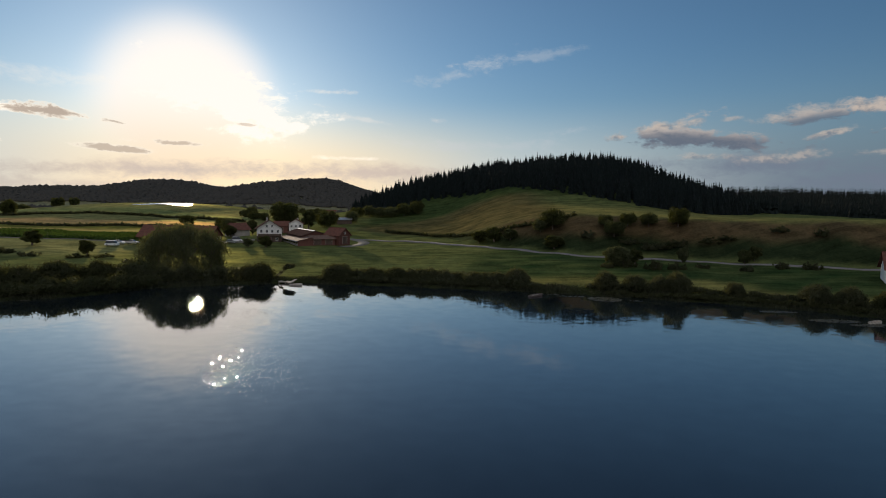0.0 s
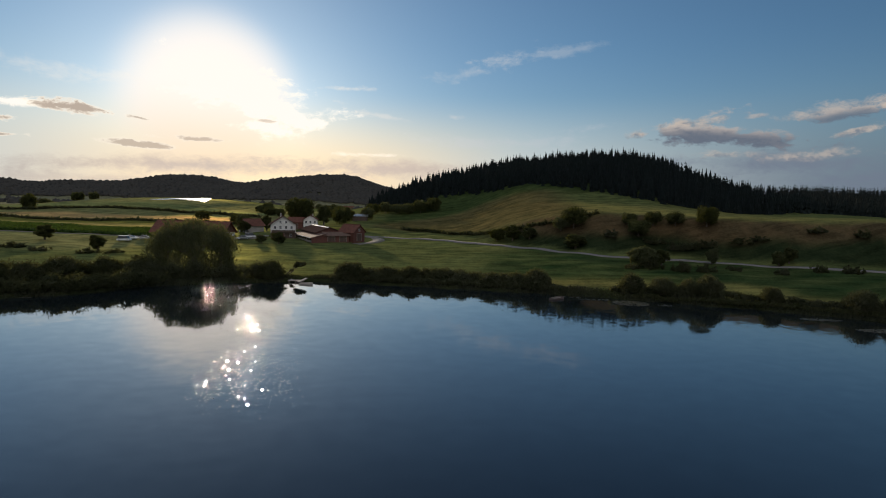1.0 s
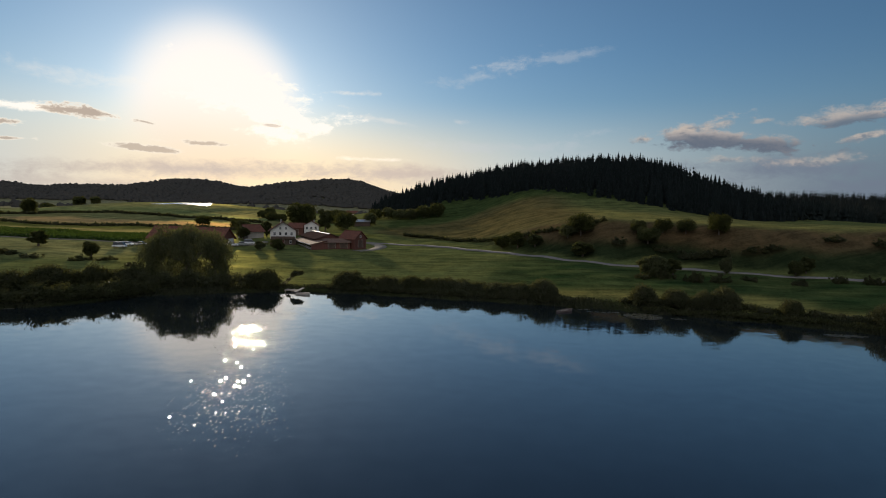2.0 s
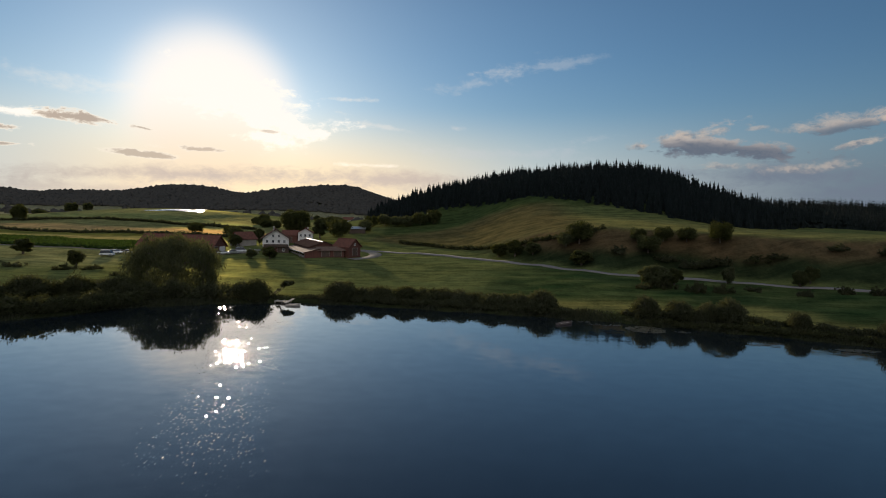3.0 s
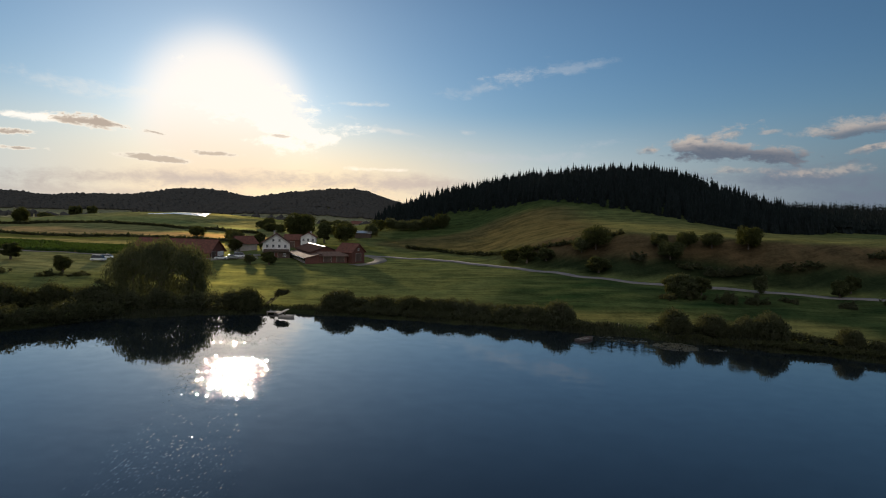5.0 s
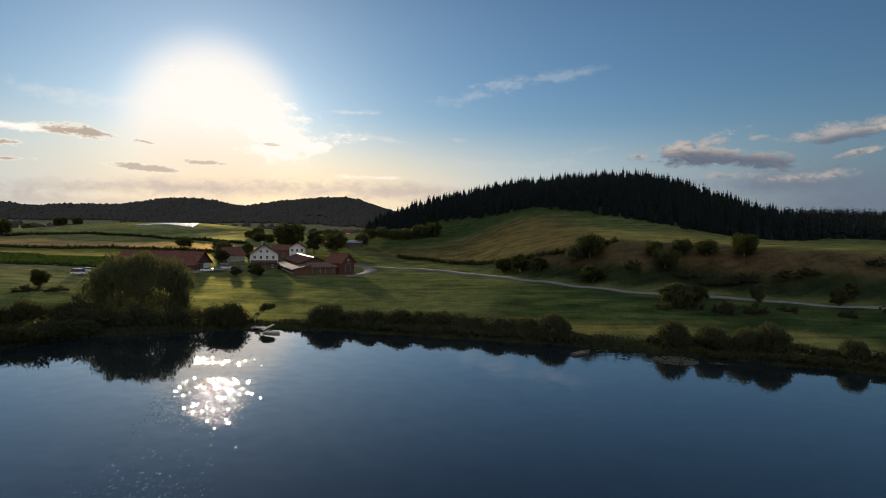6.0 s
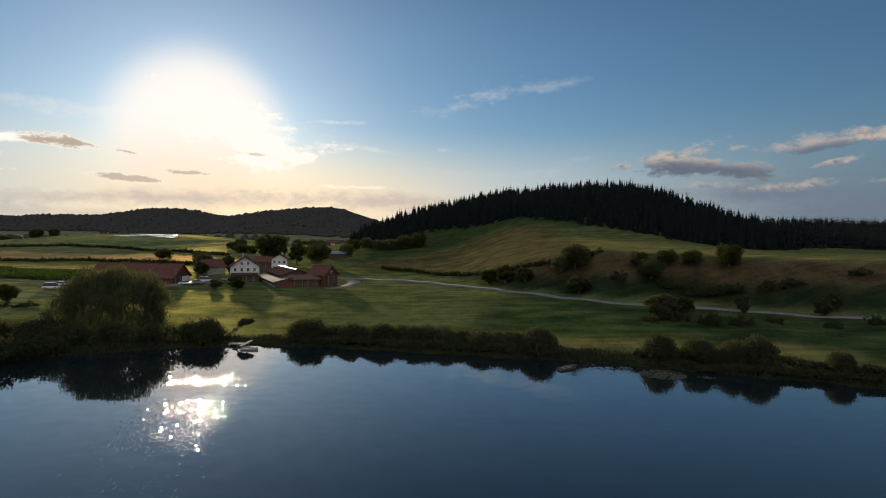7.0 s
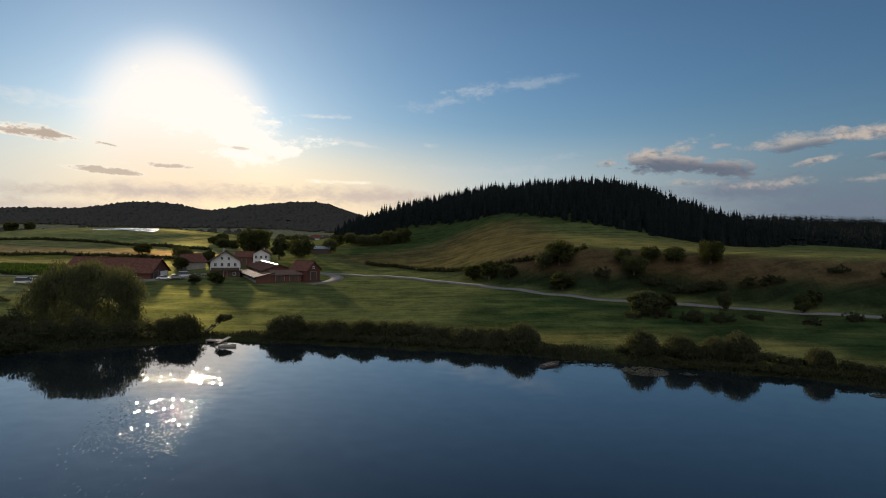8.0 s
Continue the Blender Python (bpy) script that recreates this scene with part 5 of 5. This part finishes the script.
# ---- cars on the yard ----
def car(x, y, turn, paint, label, van=False):
    """A parked car: shaped body, glasshouse, four wheels with rims, lamps."""
    z = height(x, y) + 0.1
    root = thing("car", Matrix.Translation((x, y, z)) @ Matrix.Rotation(radians(turn), 4, "Z"), label, "car", "parked cars")
    side = [(-2.15, 0.35), (-2.2, 0.75), (-1.95, 0.95), (2.0 if van else 0.9, 1.0), (2.15, 0.78), (2.2, 0.35)]
    top = [(-1.95, 0.95), (-1.7, 1.95), (1.1, 1.95), (1.75, 1.0)] if van else [(-1.75, 0.95), (-1.15, 1.45), (0.25, 1.47), (1.05, 0.98)]

    def slab(outline, half, upper):
        v = [(px, -half * (upper if pz > 1.2 else 1), pz) for px, pz in outline] + [(px, half * (upper if pz > 1.2 else 1), pz) for px, pz in outline]
        n = len(outline)
        return v, [tuple(range(n)), tuple(range(2 * n - 1, n - 1, -1))] + [(i, i + n, (i + 1) % n + n, (i + 1) % n) for i in range(n)]

    part("body", mesh_of("body", *slab(side, 0.86, 1), paint), root)
    part("cabin_glass", mesh_of("cabin_glass", *slab(top, 0.80, 0.84), GLASS_DARK), root)
    rx0, rx1, rz = (-1.72, 1.12, 1.93) if van else (-1.2, 0.3, 1.44)
    part("roof", box_mesh("roof", rx1 - rx0, 1.34, 0.08, paint, 0.03, ((rx0 + rx1) / 2, 0, rz)), root)
    for wx in (-1.35, 1.35):
        for wy in (-0.8, 0.8):
            v, f = tube([(wx, wy - 0.1, 0.32), (wx, wy + 0.1, 0.32)], [0.32, 0.32], 14)
            wheel = part("wheel", mesh_of("wheel", v, f, RUBBER), root)
            v, f = tube([(wx, wy - 0.11, 0.32), (wx, wy + 0.11, 0.32)], [0.19, 0.19], 10)
            part("rim", mesh_of("rim", v, f, SHEET_METAL), wheel)
    for wy in (-0.62, 0.62):
        part("headlight", box_mesh("headlight", 0.08, 0.34, 0.15, SHEET_METAL, 0.03, (2.17, wy, 0.62)), root)
        part("tail_light", box_mesh("tail_light", 0.06, 0.3, 0.16, TILES_RED, 0.02, (-2.19, wy, 0.7)), root)


car(-90.2, 207.6, 20, CAR_WHITE, "white car parked on the farmyard")
car(-87.2, 209.8, 25, CAR_SILVER, "silver car parked on the farmyard")
car(-86.6, 214.2, 20, CAR_WHITE, "white van parked on the farmyard", True)
car(-83.0, 215.0, 110, CAR_DARK, "dark blue car parked on the farmyard")
car(-123.0, 194.5, 5, CAR_WHITE, "white car parked beside the field track")
car(-118.0, 195.0, 5, CAR_SILVER, "silver car parked beside the field track")
car(-120.5, 186.5, 10, CAR_WHITE, "white van parked in the meadow", True)
tagged(new("farm_yard", ribbon("farm_yard", np.linspace(-101, -84, 12), np.linspace(203, 219, 12), 9.0, GRAVEL, 0.08)), "pale gravel farmyard", "yard", kind="structure")


# ---- foil-covered rows on the knoll ----
def make_foil():
    rng = np.random.default_rng(61)
    root = thing("foil_tunnels", Matrix.Translation((-215, 405, 0)), "rows of shining white crop foil on the knoll", "crop foil")
    for k in range(9):
        y = 392 + 3.1 * k
        x0, x1 = -240 + 2.2 * abs(k - 2), -192 - 1.2 * k
        verts, faces = [], []
        xs = np.arange(x0, x1, 2.0)
        for i, x in enumerate(xs):
            for q in np.linspace(0, math.pi, 7):
                py = y + 1.45 * math.cos(q)
                verts.append((x + 215, py - 405, height(x, y) - 0.05 + 0.20 * math.sin(q) * (0.92 + 0.08 * rng.random())))
        for i in range(len(xs) - 1):
            for q in range(6):
                faces.append((i * 7 + q, i * 7 + q + 1, i * 7 + q + 8, i * 7 + q + 7))
        part("foil_tunnel", mesh_of("foil_tunnel", verts, faces, FOIL, True), root)


make_foil()


# ---- the pier and the boats ----
def make_pier():
    root = thing("pier", Matrix.Translation((-41.0, 133.8, 0)) @ Matrix.Rotation(radians(-4), 4, "Z"), "small grey timber pier on posts at the shore", "pier")
    plank = box_mesh("plank", 0.21, 1.7, 0.05, TIMBER, 0.01)
    for k in range(16):
        part("plank", plank, root, m=Matrix.Translation((-1.8 + 0.225 * k, 0, 0.42)))
    post = box_mesh("post", 0.14, 0.14, 1.9, TIMBER, 0.02, (0, 0, -1.2))
    for px in (-1.7, 0, 1.5):
        for py in (-0.75, 0.75):
            part("post", post, root, m=Matrix.Translation((px, py, 0)))
    for py in (-0.7, 0.7):
        part("beam", box_mesh("beam", 3.7, 0.12, 0.14, TIMBER, 0.01, (-0.1, py, 0.27)), root)
    ramp = box_mesh("gangway", 0.7, 3.6, 0.07, TIMBER, 0.01)
    part("gangway", ramp, root, "pale sloping gangway plank", m=Matrix.Translation((1.7, -0.6, 0.62)) @ Matrix.Rotation(radians(-12), 4, "Z") @ Matrix.Rotation(radians(9), 4, "X"))


def rowboat(x, y, turn, label, long=3.4, wide=1.3, paint=None):
    """An open boat with a shaped hull, gunwales, thwarts and a pair of oars."""
    root = thing("rowboat", Matrix.Translation((x, y, 0)) @ Matrix.Rotation(radians(turn), 4, "Z"), label, "boat")
    rings, verts, faces = 9, [], []
    for i in range(rings):
        s = i / (rings - 1)
        b = wide / 2 * (0.72 + 0.28 * math.sin(s * 2.4)) * (1 - max(0, s - 0.62) ** 2 * 6.2)
        b = max(b, 0.03)
        up = 0.34 + 0.18 * s * s
        xx = (s - 0.5) * long
        for yy, zz in ((-b, up), (-b * 0.92, 0.05), (-b * 0.5, -0.14), (b * 0.5, -0.14), (b * 0.92, 0.05), (b, up), (b - 0.05, up), (b * 0.8, 0.08), (b * 0.4, -0.05), (-b * 0.4, -0.05), (-b * 0.8, 0.08), (-b + 0.05, up)):
            verts.append((xx, yy, zz))
    n = 12
    for i in range(rings - 1):
        for k in range(n):
            j = (k + 1) % n
            faces.append((i * n + k, i * n + j, (i + 1) * n + j, (i + 1) * n + k))
    faces += [(0, 1, 2, 3, 4, 5, 6, 7, 8, 9, 10, 11), (0, 5, 4, 3, 2, 1)]
    part("hull", mesh_of("hull", verts, faces, paint or BOAT_PAINT), root)
    for px in (-0.9, 0.1, 0.85):
        part("thwart", box_mesh("thwart", 0.24, wide * (0.82 if px < 0.5 else 0.62), 0.04, TIMBER, 0.01, (px, 0, 0.24)), root)
    for s in (-1, 1):
        v, f = gather([tube([(-1.2, s * 0.35, 0.33), (0.9, s * 0.42, 0.33)], [0.025, 0.02], 6), tube([(-1.6, s * 0.34, 0.33), (-1.2, s * 0.35, 0.33)], [0.07, 0.05], 4)])
        part("oar", mesh_of("oar", v, f, TIMBER), root)


make_pier()
rowboat(-37.6, 130.6, 6, "pale open rowing boat moored beside the pier", 3.2, 1.35)
rowboat(82.6, 98.6, 20, "pale rowing boat moored among the water plants", 3.0, 1.3)
rowboat(21.8, 122.0, 40, "old dark wooden rowing boat moored off the reeds", 4.4, 1.5, BOAT_DARK)
